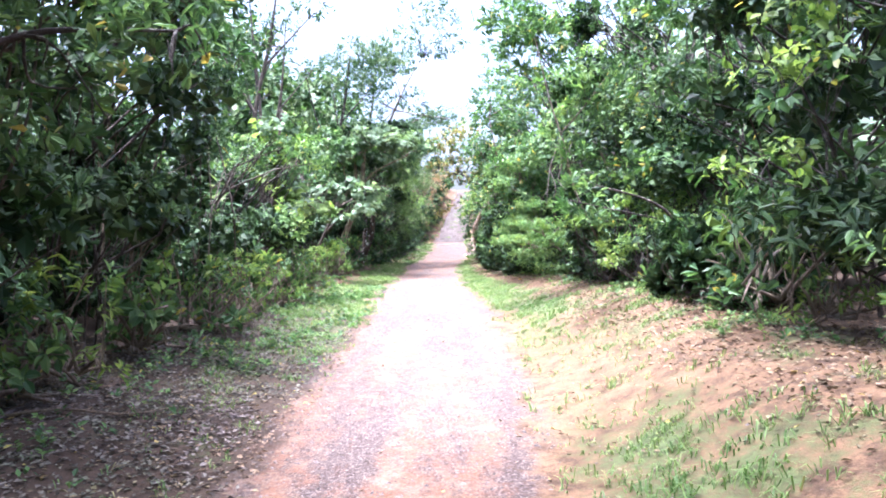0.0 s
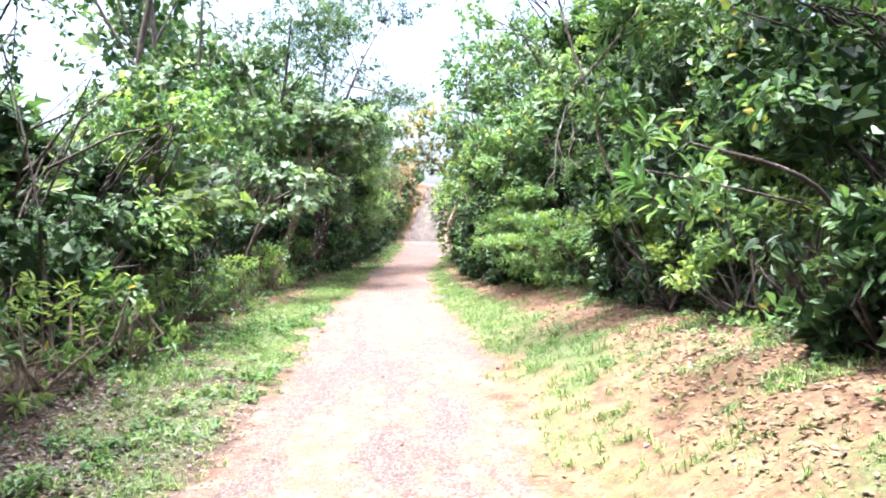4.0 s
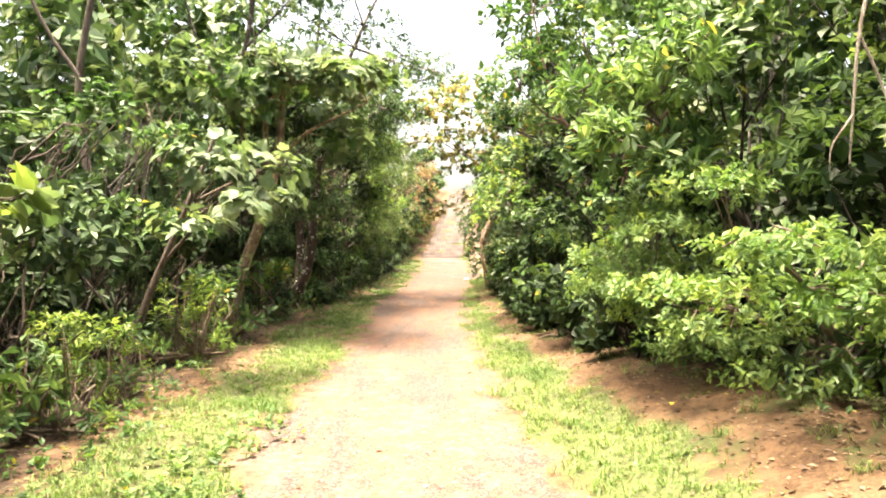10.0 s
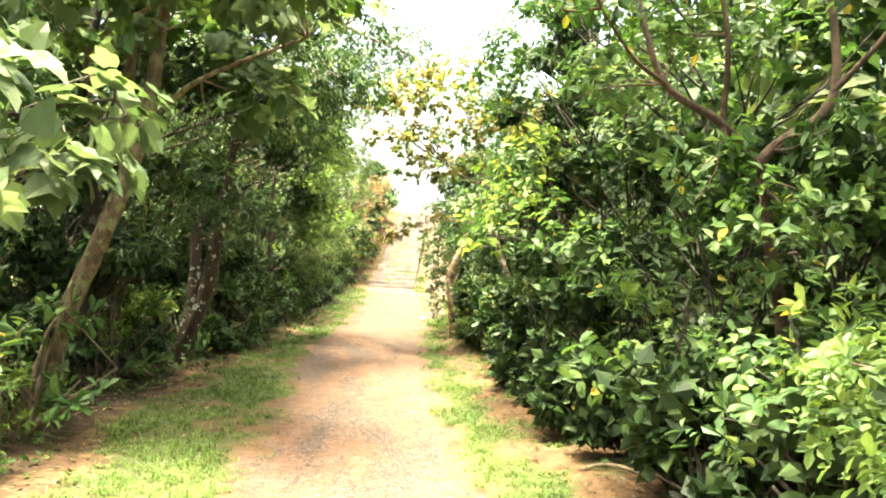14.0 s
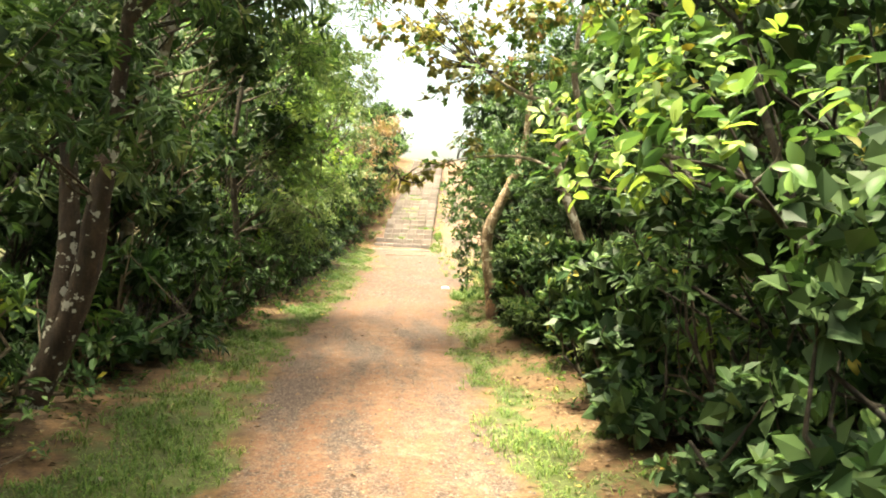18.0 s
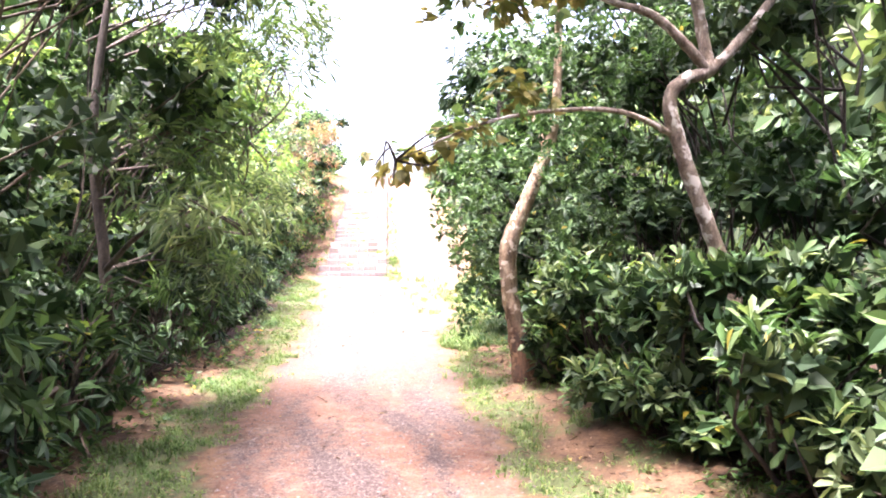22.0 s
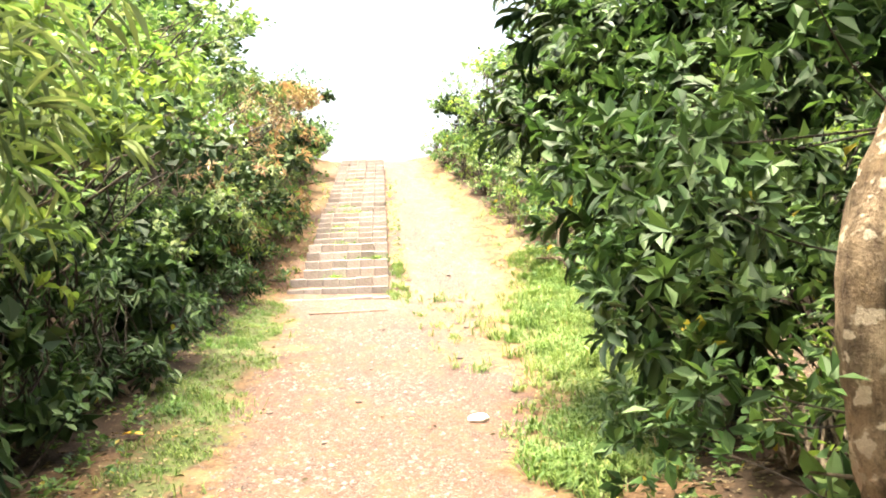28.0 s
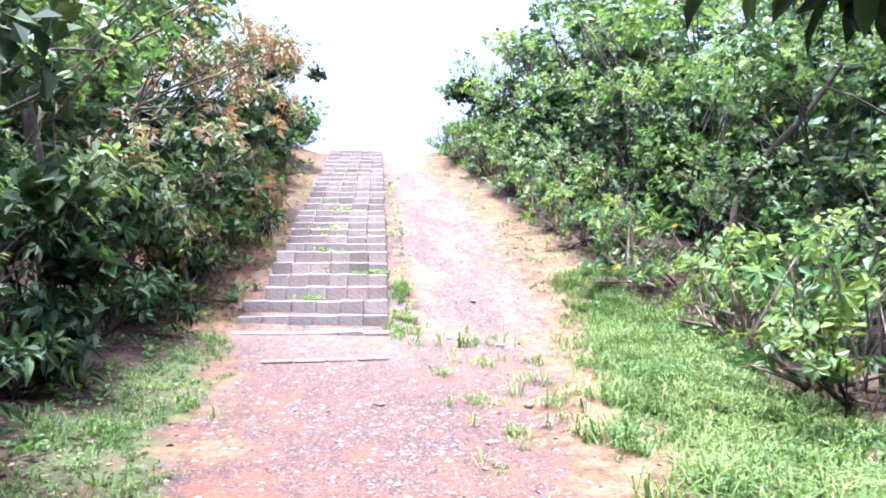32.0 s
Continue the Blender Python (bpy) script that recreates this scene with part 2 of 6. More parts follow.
TWIG_DARK = bark_material("twig_dark", (0.028, 0.021, 0.015), (0.070, 0.052, 0.038))
TWIG = bark_material("twig_brown", (0.090, 0.066, 0.044), (0.210, 0.165, 0.115))
TWIG_DEAD = bark_material("twig_dead_grey", (0.170, 0.140, 0.115), (0.380, 0.335, 0.290))


def ground_material():
    m, t, b, out = material("ground_soil_and_gravel")
    at = t.nodes.new("ShaderNodeAttribute")
    at.attribute_name = "cover"
    sep = t.nodes.new("ShaderNodeSeparateColor")
    t.links.new(at.outputs["Color"], sep.inputs[0])
    path, turf, red = sep.outputs
    n1, n2, n3, n4 = grain(t, 0.8, 6, 0.65), grain(t, 34, 5, 0.75), grain(t, 5, 5, 0.7), grain(t, 11, 5, 0.7)
    co = t.nodes.new("ShaderNodeTexCoord")
    shake = node(t, "TexNoise", Scale=60.0, Detail=2.0)
    t.links.new(co.outputs["Object"], shake.inputs["Vector"])
    warp = blend(t, co.outputs["Object"], shake.outputs["Color"], 0.012, "ADD")
    v = node(t, "TexVoronoi", Scale=96.0, Randomness=1.0)
    t.links.new(warp, v.inputs["Vector"])
    stones = ramp(t, v.outputs["Color"], (0.1, (0.026, 0.020, 0.019)), (0.45, (0.080, 0.063, 0.057)), (0.75, (0.145, 0.116, 0.104)), (0.95, (0.23, 0.195, 0.175)))
    v2 = node(t, "TexVoronoi", Scale=55.0, Randomness=1.0)
    t.links.new(warp, v2.inputs["Vector"])
    stones = blend(t, stones, blend(t, stones, (0.66, 0.64, 0.64), 1.0, "MULTIPLY"), ramp(t, v2.outputs["Color"], (0.5, (0, 0, 0)), (0.62, (1, 1, 1))))
    gap = ramp(t, v.outputs["Distance"], (0.2, (1, 1, 1)), (0.7, (0.4, 0.37, 0.35)))
    gravel = blend(t, stones, gap, 0.9, "MULTIPLY")
    clay = blend(t, (0.090, 0.040, 0.021), (0.190, 0.098, 0.055), ramp(t, n2, (0.35, (0, 0, 0)), (0.65, (1, 1, 1))))
    sand = blend(t, clay, (0.225, 0.165, 0.115), ramp(t, n3, (0.48, (0, 0, 0)), (0.72, (0.85, 0.85, 0.85))))
    sand = blend(t, sand, clay, at.outputs["Alpha"])
    mixed = blend(t, sand, gravel, ramp(t, n2, (0.45, (0.1, 0.1, 0.1)), (0.6, (0.75, 0.75, 0.75))))
    lanes = node(t, "Mapping", Scale=(2.2, 0.55, 1.0))
    t.links.new(co.outputs["Object"], lanes.inputs[0])
    n5 = node(t, "TexNoise", Scale=1.0, Detail=6.0, Roughness=0.68)
    t.links.new(lanes.outputs[0], n5.inputs["Vector"])
    track = blend(t, mixed, gravel, ramp(t, blend(t, n5.outputs["Fac"], n4, 0.3), (0.44, (0, 0, 0)), (0.56, (0.9, 0.9, 0.9))))
    track = blend(t, track, gravel, blend(t, (0, 0, 0), ramp(t, blend(t, n1, n3, 0.5), (0.44, (0.05, 0.05, 0.05)), (0.56, (0.85, 0.85, 0.85))), at.outputs["Alpha"]))
    rust = blend(t, (0.066, 0.027, 0.015), (0.125, 0.057, 0.034), ramp(t, n2, (0.35, (0, 0, 0)), (0.65, (1, 1, 1))))
    track = blend(t, track, blend(t, track, (0.86, 0.80, 0.79), 1.0, "MULTIPLY"), at.outputs["Alpha"])
    track = blend(t, track, rust, blend(t, (0, 0, 0), ramp(t, blend(t, n5.outputs["Fac"], n3, 0.45), (0.52, (0, 0, 0)), (0.60, (0.9, 0.9, 0.9))), at.outputs["Alpha"]))
    soil = blend(t, (0.016, 0.011, 0.007), (0.058, 0.037, 0.024), ramp(t, n2, (0.3, (0, 0, 0)), (0.7, (1, 1, 1))))
    sandy = blend(t, (0.040, 0.022, 0.011), (0.138, 0.084, 0.046), ramp(t, blend(t, n3, n2, 0.45), (0.40, (0, 0, 0)), (0.60, (1, 1, 1))))

    def ragged(mask, source, strength, low, high):
        """The mask with its edge broken up by the noise."""
        n = node(t, "MapRange", From_Min=0.3, From_Max=0.7, To_Min=-strength, To_Max=strength)
        t.links.new(source, n.inputs[0])
        add = t.nodes.new("ShaderNodeMath")
        t.links.new(mask, add.inputs[0])
        t.links.new(n.outputs[0], add.inputs[1])
        return ramp(t, add.outputs[0], (low, (0, 0, 0)), (high, (1, 1, 1)))

    bank = blend(t, soil, sandy, ragged(red, n3, 0.3, 0.2, 0.75))
    green = blend(t, (0.036, 0.056, 0.016), (0.082, 0.104, 0.038), n4)
    green = blend(t, green, blend(t, green, (0.35, 0.33, 0.3), 1.0, "MULTIPLY"), ramp(t, n2, (0.45, (0, 0, 0)), (0.62, (1, 1, 1))))
    col = blend(t, bank, green, blend(t, (0, 0, 0), ragged(turf, n4, 0.35, 0.25, 0.75), 0.9))
    col = blend(t, col, track, ragged(path, blend(t, n3, n4, 0.5), 0.4, 0.3, 0.7))
    t.links.new(col, b.inputs["Base Color"])
    b.inputs["Roughness"].default_value = 0.92
    b.inputs["Specular IOR Level"].default_value = 0.2
    bump(t, b, blend(t, gap, n2, 0.6), 0.5, 0.015)
    return m


def stone_material(name, a, c, scale=8.0):
    m, t, b, out = material(name)
    ob = t.nodes.new("ShaderNodeObjectInfo")
    col = blend(t, a, c, ob.outputs["Random"])
    g = t.nodes.new("ShaderNodeNewGeometry")
    col = blend(t, col, blend(t, col, (0.36, 0.33, 0.32), 1.0, "MULTIPLY"), g.outputs["Random Per Island"])
    n = grain(t, scale * 5, 5, 0.7)
    col = blend(t, col, blend(t, col, (0.5, 0.48, 0.44), 1.0, "MULTIPLY"), ramp(t, n, (0.42, (0, 0, 0)), (0.7, (1, 1, 1))))
    col = blend(t, col, (0.16, 0.17, 0.09), ramp(t, grain(t, scale, 3), (0.58, (0, 0, 0)), (0.75, (0.55, 0.55, 0.55))))
    t.links.new(col, b.inputs["Base Color"])
    b.inputs["Roughness"].default_value = 0.88
    bump(t, b, n, 0.5, 0.01)
    return m


GROUND = ground_material()
BLOCK = stone_material("weathered_stone_block", (0.30, 0.265, 0.26), (0.44, 0.395, 0.385))
KERB = stone_material("worn_kerb_stone", (0.13, 0.09, 0.07), (0.19, 0.14, 0.11))
PEBBLE = stone_material("gravel_stone", (0.13, 0.105, 0.098), (0.30, 0.26, 0.235))


# ---------- mesh helpers ----------
def mesh_from(name, verts, faces, mats, slots=None, smooth=False):
    """Faces: an array of equal-length rows, or a list of such arrays."""
    groups = [np.asarray(f, np.int32) for f in (faces if isinstance(faces, list) else [faces]) if len(f)]
    loops = np.concatenate([g.ravel() for g in groups])
    sizes = np.concatenate([np.full(len(g), g.shape[1], np.int32) for g in groups])
    me = bpy.data.meshes.new(name)
    me.vertices.add(len(verts))
    me.vertices.foreach_set("co", np.asarray(verts, np.float32).ravel())
    me.loops.add(len(loops))
    me.loops.foreach_set("vertex_index", loops)
    me.polygons.add(len(sizes))
    me.polygons.foreach_set("loop_start", np.concatenate([[0], np.cumsum(sizes)[:-1]]).astype(np.int32))
    for m in mats:
        me.materials.append(m)
    if slots is not None:
        me.polygons.foreach_set("material_index", np.asarray(slots, np.int32))
    me.polygons.foreach_set("use_smooth", np.full(len(sizes), smooth))
    me.update(calc_edges=True)
    return me


def child(name, me, parent, label=""):
    ob = new(name, me)
    ob.parent = parent
    return tagged(ob, label)


def tube(points, radii, sides=7, wobble=0.0, seed=0):
    """A tapered limb along the points: verts and quads."""
    p = np.asarray(points, float)
    r = np.interp(np.linspace(0, 1, len(p)), np.linspace(0, 1, len(radii)), radii)
    d = np.gradient(p, axis=0)
    d /= np.linalg.norm(d, axis=1)[:, None] + 1e-9
    u = np.cross(d, (0.31, 0.93, 0.17))
    u /= np.linalg.norm(u, axis=1)[:, None] + 1e-9
    w = np.cross(d, u)
    a = np.linspace(0, 2 * math.pi, sides, endpoint=False)
    rng = np.random.default_rng(seed)
    rr = r[:, None] * (1 + wobble * rng.uniform(-1, 1, (len(p), sides)))
    ring = p[:, None] + rr[..., None] * (np.cos(a)[None, :, None] * u[:, None] + np.sin(a)[None, :, None] * w[:, None])
    i = np.arange(len(p) - 1)[:, None] * sides + np.arange(sides)[None]
    j = np.arange(len(p) - 1)[:, None] * sides + (np.arange(sides) + 1)[None] % sides
    quads = np.stack([i, j, j + sides, i + sides], -1).reshape(-1, 4)
    return ring.reshape(-1, 3), quads


def bend(points, n=9):
    """A smooth line through the points."""
    p = [Vector(q) for q in points]
    out = []
    for k in range(len(p) - 1):
        a, b = p[k], p[k + 1]
        ta = (p[k + 1] - p[max(k - 1, 0)]) * 0.5
        tb = (p[min(k + 2, len(p) - 1)] - p[k]) * 0.5
        for s in np.linspace(0, 1, n, endpoint=(k == len(p) - 2)):
            h = (2 * s**3 - 3 * s**2 + 1, s**3 - 2 * s**2 + s, -2 * s**3 + 3 * s**2, s**3 - s**2)
            out.append(a * h[0] + ta * h[1] + b * h[2] + tb * h[3])
    return np.array([tuple(q) for q in out])


def limb(name, parent, points, radii, mat, sides=7, wobble=0.06, label="", seed=0, n=8):
    v, f = tube(bend(points, n), radii, sides, wobble, seed)
    return child(name, mesh_from(name, v, f, [mat], smooth=True), parent, label)


# leaf outlines: x across in half widths, y along, z out of the blade
SHAPES = {
    "plain": ([(0, 0, 0), (1, 0.38, 0.10), (0.8, 0.7, 0.05), (0, 1, -0.10), (-0.8, 0.7, 0.05), (-1, 0.38, 0.10)], [(0, 1, 2, 3), (0, 3, 4, 5)]),
    "obovate": ([(0, 0, 0), (0.55, 0.35, 0.08), (1, 0.72, 0.06), (0, 1, -0.06), (-1, 0.72, 0.06), (-0.55, 0.35, 0.08)], [(0, 1, 2, 3), (0, 3, 4, 5)]),
    "lance": ([(0, 0, 0), (1, 0.3, 0.02), (0.9, 0.62, -0.05), (0, 1, -0.26), (-0.9, 0.62, -0.05), (-1, 0.3, 0.02)], [(0, 1, 2, 3), (0, 3, 4, 5)]),
    "oval": ([(0, 0, 0), (0, 0.35, -0.02), (0, 0.7, -0.04), (0, 1, -0.14), (0.62, 0.18, 0.05), (1, 0.45, 0.07), (0.78, 0.75, 0.03), (-0.62, 0.18, 0.05), (-1, 0.45, 0.07), (-0.78, 0.75, 0.03)],
             [(0, 4, 5, 1), (1, 5, 6, 2), (2, 6, 3, 3), (0, 1, 8, 7), (1, 2, 9, 8), (2, 3, 3, 9)]),
    "spoon": ([(0, 0, 0), (0, 0.35, -0.02), (0, 0.72, -0.03), (0, 1, -0.10), (0.35, 0.2, 0.04), (0.8, 0.5, 0.06), (1, 0.78, 0.03), (-0.35, 0.2, 0.04), (-0.8, 0.5, 0.06), (-1, 0.78, 0.03)],
              [(0, 4, 5, 1), (1, 5, 6, 2), (2, 6, 3, 3), (0, 1, 8, 7), (1, 2, 9, 8), (2, 3, 3, 9)]),
    "simple": ([(0, 0, 0), (1, 0.5, 0.10), (0, 1, -0.05), (-1, 0.5, 0.10)], [(0, 1, 2), (0, 2, 3)]),
    "lobed": ([(0, 0.02, 0), (0, 0.48, -0.03), (0, 1.04, -0.16), (0.5, -0.07, 0.03), (0.86, 0.12, 0.05), (1.06, 0.5, -0.02), (0.56, 0.56, 0.03), (0.42, 0.76, 0.0), (-0.5, -0.07, 0.03), (-0.86, 0.12, 0.05), (-1.06, 0.5, -0.02), (-0.56, 0.56, 0.03), (-0.42, 0.76, 0.0)],
              [(0, 3, 4, 1), (4, 5, 6, 1), (1, 6, 7, 2), (0, 1, 9, 8), (9, 1, 11, 10), (1, 2, 12, 11)]),
    "heart": ([(0, 0, 0), (0, 0.33, -0.02), (0, 0.66, -0.05), (0, 1, -0.16), (0.6, 0.06, 0.05), (1, 0.3, 0.07), (0.62, 0.62, 0.03), (-0.6, 0.06, 0.05), (-1, 0.3, 0.07), (-0.62, 0.62, 0.03)],
              [(0, 4, 5, 1), (1, 5, 6, 2), (2, 6, 3, 3), (0, 1, 8, 7), (1, 2, 9, 8), (2, 3, 3, 9)]),
}


def unit(v):
    return v / (np.linalg.norm(v, axis=-1, keepdims=True) + 1e-9)


def leaves(base, along, normal, length, width, shape):
    """Verts and faces of many leaf blades."""
    tv, tf = SHAPES[shape]
    tv = np.array(tv)
    along = unit(along)
    side = unit(np.cross(along, normal))
    up = np.cross(side, along)
    L, W = length[:, None, None], (length * width)[:, None, None]
    v = base[:, None] + along[:, None] * (tv[:, 1][None, :, None] * L) + side[:, None] * (tv[:, 0][None, :, None] * W) + up[:, None] * (tv[:, 2][None, :, None] * L)
    f = (np.array(tf)[None] + (np.arange(len(base)) * len(tv))[:, None, None]).reshape(-1, len(tf[0]))
    if shape in ("oval", "spoon", "heart"):
        f = np.concatenate([f[:, (0, 1, 2)], f[:, (0, 2, 3)]], 1).reshape(-1, 3)
        f = f[(f[:, 0] != f[:, 1]) & (f[:, 1] != f[:, 2]) & (f[:, 0] != f[:, 2])]
    return v.reshape(-1, 3), f


# kinds of foliage: blade, blade length, half width over length, leaves in a tuft, droop, spread of the tuft, tufts per square metre, materials
KINDS = {
    "fine": ("simple", 0.072, 0.26, 9, 0.1, 0.8, 20, (LEAF_DARK, LEAF_GLOSS)),
    "glossy": ("obovate", 0.105, 0.21, 8, 0.0, 1.0, 17, (LEAF_GLOSS, LEAF_FRESH)),
    "broad": ("plain", 0.105, 0.27, 7, 0.25, 0.9, 18, (LEAF_GLOSS, LEAF_LIGHT)),
    "lance": ("lance", 0.13, 0.062, 11, 0.55, 0.8, 19, (LEAF_OLIVE, LEAF_LIGHT)),
    "drooping": ("lance", 0.12, 0.14, 9, 0.6, 0.7, 22, (LEAF_DARK, LEAF_OLIVE)),
    "lobed": ("lobed", 0.165, 0.50, 6, 0.5, 0.8, 9, (LEAF_LOBED, LEAF_LIGHT)),
    "yellowing": ("lobed", 0.165, 0.50, 6, 0.5, 0.8, 9, (LEAF_LOBED, LEAF_FRESH)),
    "heart": ("heart", 0.072, 0.42, 7, 0.5, 0.8, 24, (LEAF_HEART, LEAF_LIGHT)),
    "spray": ("plain", 0.075, 0.25, 10, 0.0, 1.2, 24, (LEAF_LIGHT, LEAF_FRESH)),
    "red": ("lance", 0.13, 0.16, 9, 0.45, 0.8, 18, (LEAF_OLIVE, LEAF_RED)),
    "big": ("oval", 0.19, 0.155, 8, 0.9, 0.65, 14, (LEAF_BIG, LEAF_DARK)),
    "shoot": ("lance", 0.075, 0.13, 12, 0.1, 0.9, 24, (LEAF_FRESH, LEAF_LIGHT)),
    "rosette": ("spoon", 0.145, 0.15, 11, -0.1, 0.75, 20, (LEAF_GLOSS, LEAF_LIGHT)),
    "deep": ("spoon", 0.145, 0.15, 11, -0.1, 0.75, 20, (LEAF_GLOSS, LEAF_OLIVE)),
    "grey": ("simple", 0.085, 0.28, 9, 0.1, 0.85, 20, (LEAF_OLIVE, LEAF_LIGHT)),
    "pale": ("plain", 0.10, 0.25, 8, 0.2, 0.9, 20, (LEAF_LIGHT, LEAF_FRESH)),
    "near": ("oval", 0.105, 0.24, 7, 0.2, 0.9, 17, (LEAF_GLOSS, LEAF_FRESH)),
    # dusky: dark leaves whose colour also carries shade in hollows
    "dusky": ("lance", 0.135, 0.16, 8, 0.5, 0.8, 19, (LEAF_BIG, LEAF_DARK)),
    # broad foliage again in darker materials, the shade put into the leaf colour
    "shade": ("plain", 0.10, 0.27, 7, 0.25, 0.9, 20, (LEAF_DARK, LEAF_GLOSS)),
    "whorl": ("obovate", 0.108, 0.19, 9, 0.05, 0.9, 18, (LEAF_DARK, LEAF_GLOSS)),
    "ovate": ("oval", 0.105, 0.27, 7, 0.35, 0.95, 11, (LEAF_GLOSS, LEAF_LIGHT)),
    "herb": ("simple", 0.055, 0.30, 7, 0.1, 1.1, 0, (LEAF_LIGHT, LEAF_GLOSS)),
    "far": ("simple", 0.26, 0.33, 7, 0.2, 0.9, 5.0, (LEAF_DARK, LEAF_OLIVE)),
}


def tufts(rng, centres, axes, kind, tip=0.2, scale=1.0):
    """Leaf tufts at the centres, pointing along the axes. Returns verts, faces, slots."""
    shape, length, width, count, droop, spread, _, _ = KINDS[kind]
    n = len(centres)
    k = np.tile(np.arange(count), n)
    c, a = np.repeat(centres, count, 0), np.repeat(unit(axes), count, 0)
    side = unit(np.cross(a, rng.normal(size=(n * count, 3))))
    lift = rng.uniform(0.15, 0.8, n * count)[:, None]
    along = unit(a * lift + side * spread)
    along[:, 2] -= droop * rng.uniform(0.5, 1.3, n * count)
    size = length * scale * rng.uniform(0.65, 1.25, n * count)
    base = c + a * (rng.uniform(-1, 0.3, n * count) * length * 1.1)[:, None] + side * (0.12 * length)
    normal = unit(a + np.array((0, 0, 0.6)) + rng.normal(scale=0.3, size=(n * count, 3)))
    v, f = leaves(base, along, normal, size, width, shape)
    per = len(f) // (n * count)
    young = np.repeat(rng.random(n) < tip, count)
    return v, f, np.repeat(young.astype(int), per)


def shell(rng, lumps, kind, open_side=0, density=1.0, thin=0.45):
    """Tuft places over the lumps of a crown. open_side: +1 or -1, the x side that faces the path and the camera's view;
    the far side is sparser.
    """
    pts, axes = [], []
    dens = KINDS[kind][6] * density
    for i, (cx, cy, cz, rx, ry, rz) in enumerate(lumps):
        area = 4.2 * (rx * ry + rx * rz + ry * rz)
        n = max(4, int(area * dens * (0.4 if open_side * cx < -0.25 * (rx + ry) and len(lumps) > 9 else 1.0)))
        d = unit(rng.normal(size=(n, 3)))
        if open_side:
            keep = (d[:, 0] * open_side > -0.25) | (rng.random(n) < thin)
            d = d[keep]
        d = d[(d[:, 2] > -0.35) | (rng.random(len(d)) < 0.35)]
        q = 3.1 * d + i * 1.7
        rough = 1 + 0.22 * np.sin(q[:, 0] * 2.1 + 1) * np.sin(q[:, 1] * 1.9 + 2) + 0.18 * np.sin(q[:, 2] * 2.7 + q[:, 0])
        r = (0.62 + 0.38 * np.sqrt(rng.random(len(d)))) * rough
        p = np.array((cx, cy, cz)) + d * r[:, None] * np.array((rx, ry, rz))
        pts.append(p)
        axes.append(d * 0.8 + np.array((0, 0, 0.45)) + rng.normal(scale=0.35, size=d.shape))
    return np.concatenate(pts), np.concatenate(axes)


def lumps_of(rng, height, radius, low, top=0.7, foot=0.72):
    """Uneven lumps that fill a crown from low to height."""
    out = []
    layers = max(2, int((height - low) / 0.95))
    for k in range(layers):
        s = (k + 0.5) / layers
        r = radius * (foot + (1.14 - foot) * ease(s / 0.35)) * (1 - (1 - top) * s)
        for j in range(6 if radius > 1 else 4):
            a = rng.uniform(0, 6.28)
            d = r * rng.uniform(0.35, 0.92)
            q = r * rng.uniform(0.24, 0.46)
            out.append((d * math.cos(a), d * math.sin(a), low + (height - low) * s + rng.uniform(-0.2, 0.2), q, q * rng.uniform(0.85, 1.2), q * rng.uniform(0.5, 0.85)))
    return out


def shade_leaves(rng, lumps):
    """Large dark leaves filling a crown's inside; the dark colour stands in for shade."""
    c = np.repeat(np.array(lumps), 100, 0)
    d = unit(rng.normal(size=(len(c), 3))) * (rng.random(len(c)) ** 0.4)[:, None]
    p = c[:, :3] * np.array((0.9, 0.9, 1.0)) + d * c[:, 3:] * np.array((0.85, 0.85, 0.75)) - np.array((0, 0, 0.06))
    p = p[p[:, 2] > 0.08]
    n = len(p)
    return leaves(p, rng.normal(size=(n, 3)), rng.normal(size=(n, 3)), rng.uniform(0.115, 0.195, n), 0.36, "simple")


GROUPS = {"shrub": "shrubs along the path", "low_shrub": "low shrubs at the thicket foot", "undergrowth_plant": "undergrowth plants", "background_tree": "thicket trees", "rosette_shrub": "rosette shrubs on the bank",
          "slender_tree": "slender trees", "young_tree": "young trees over the bank", "small_tree": "young trees with lobed leaves", "leaning_tree": "leaning trees"}


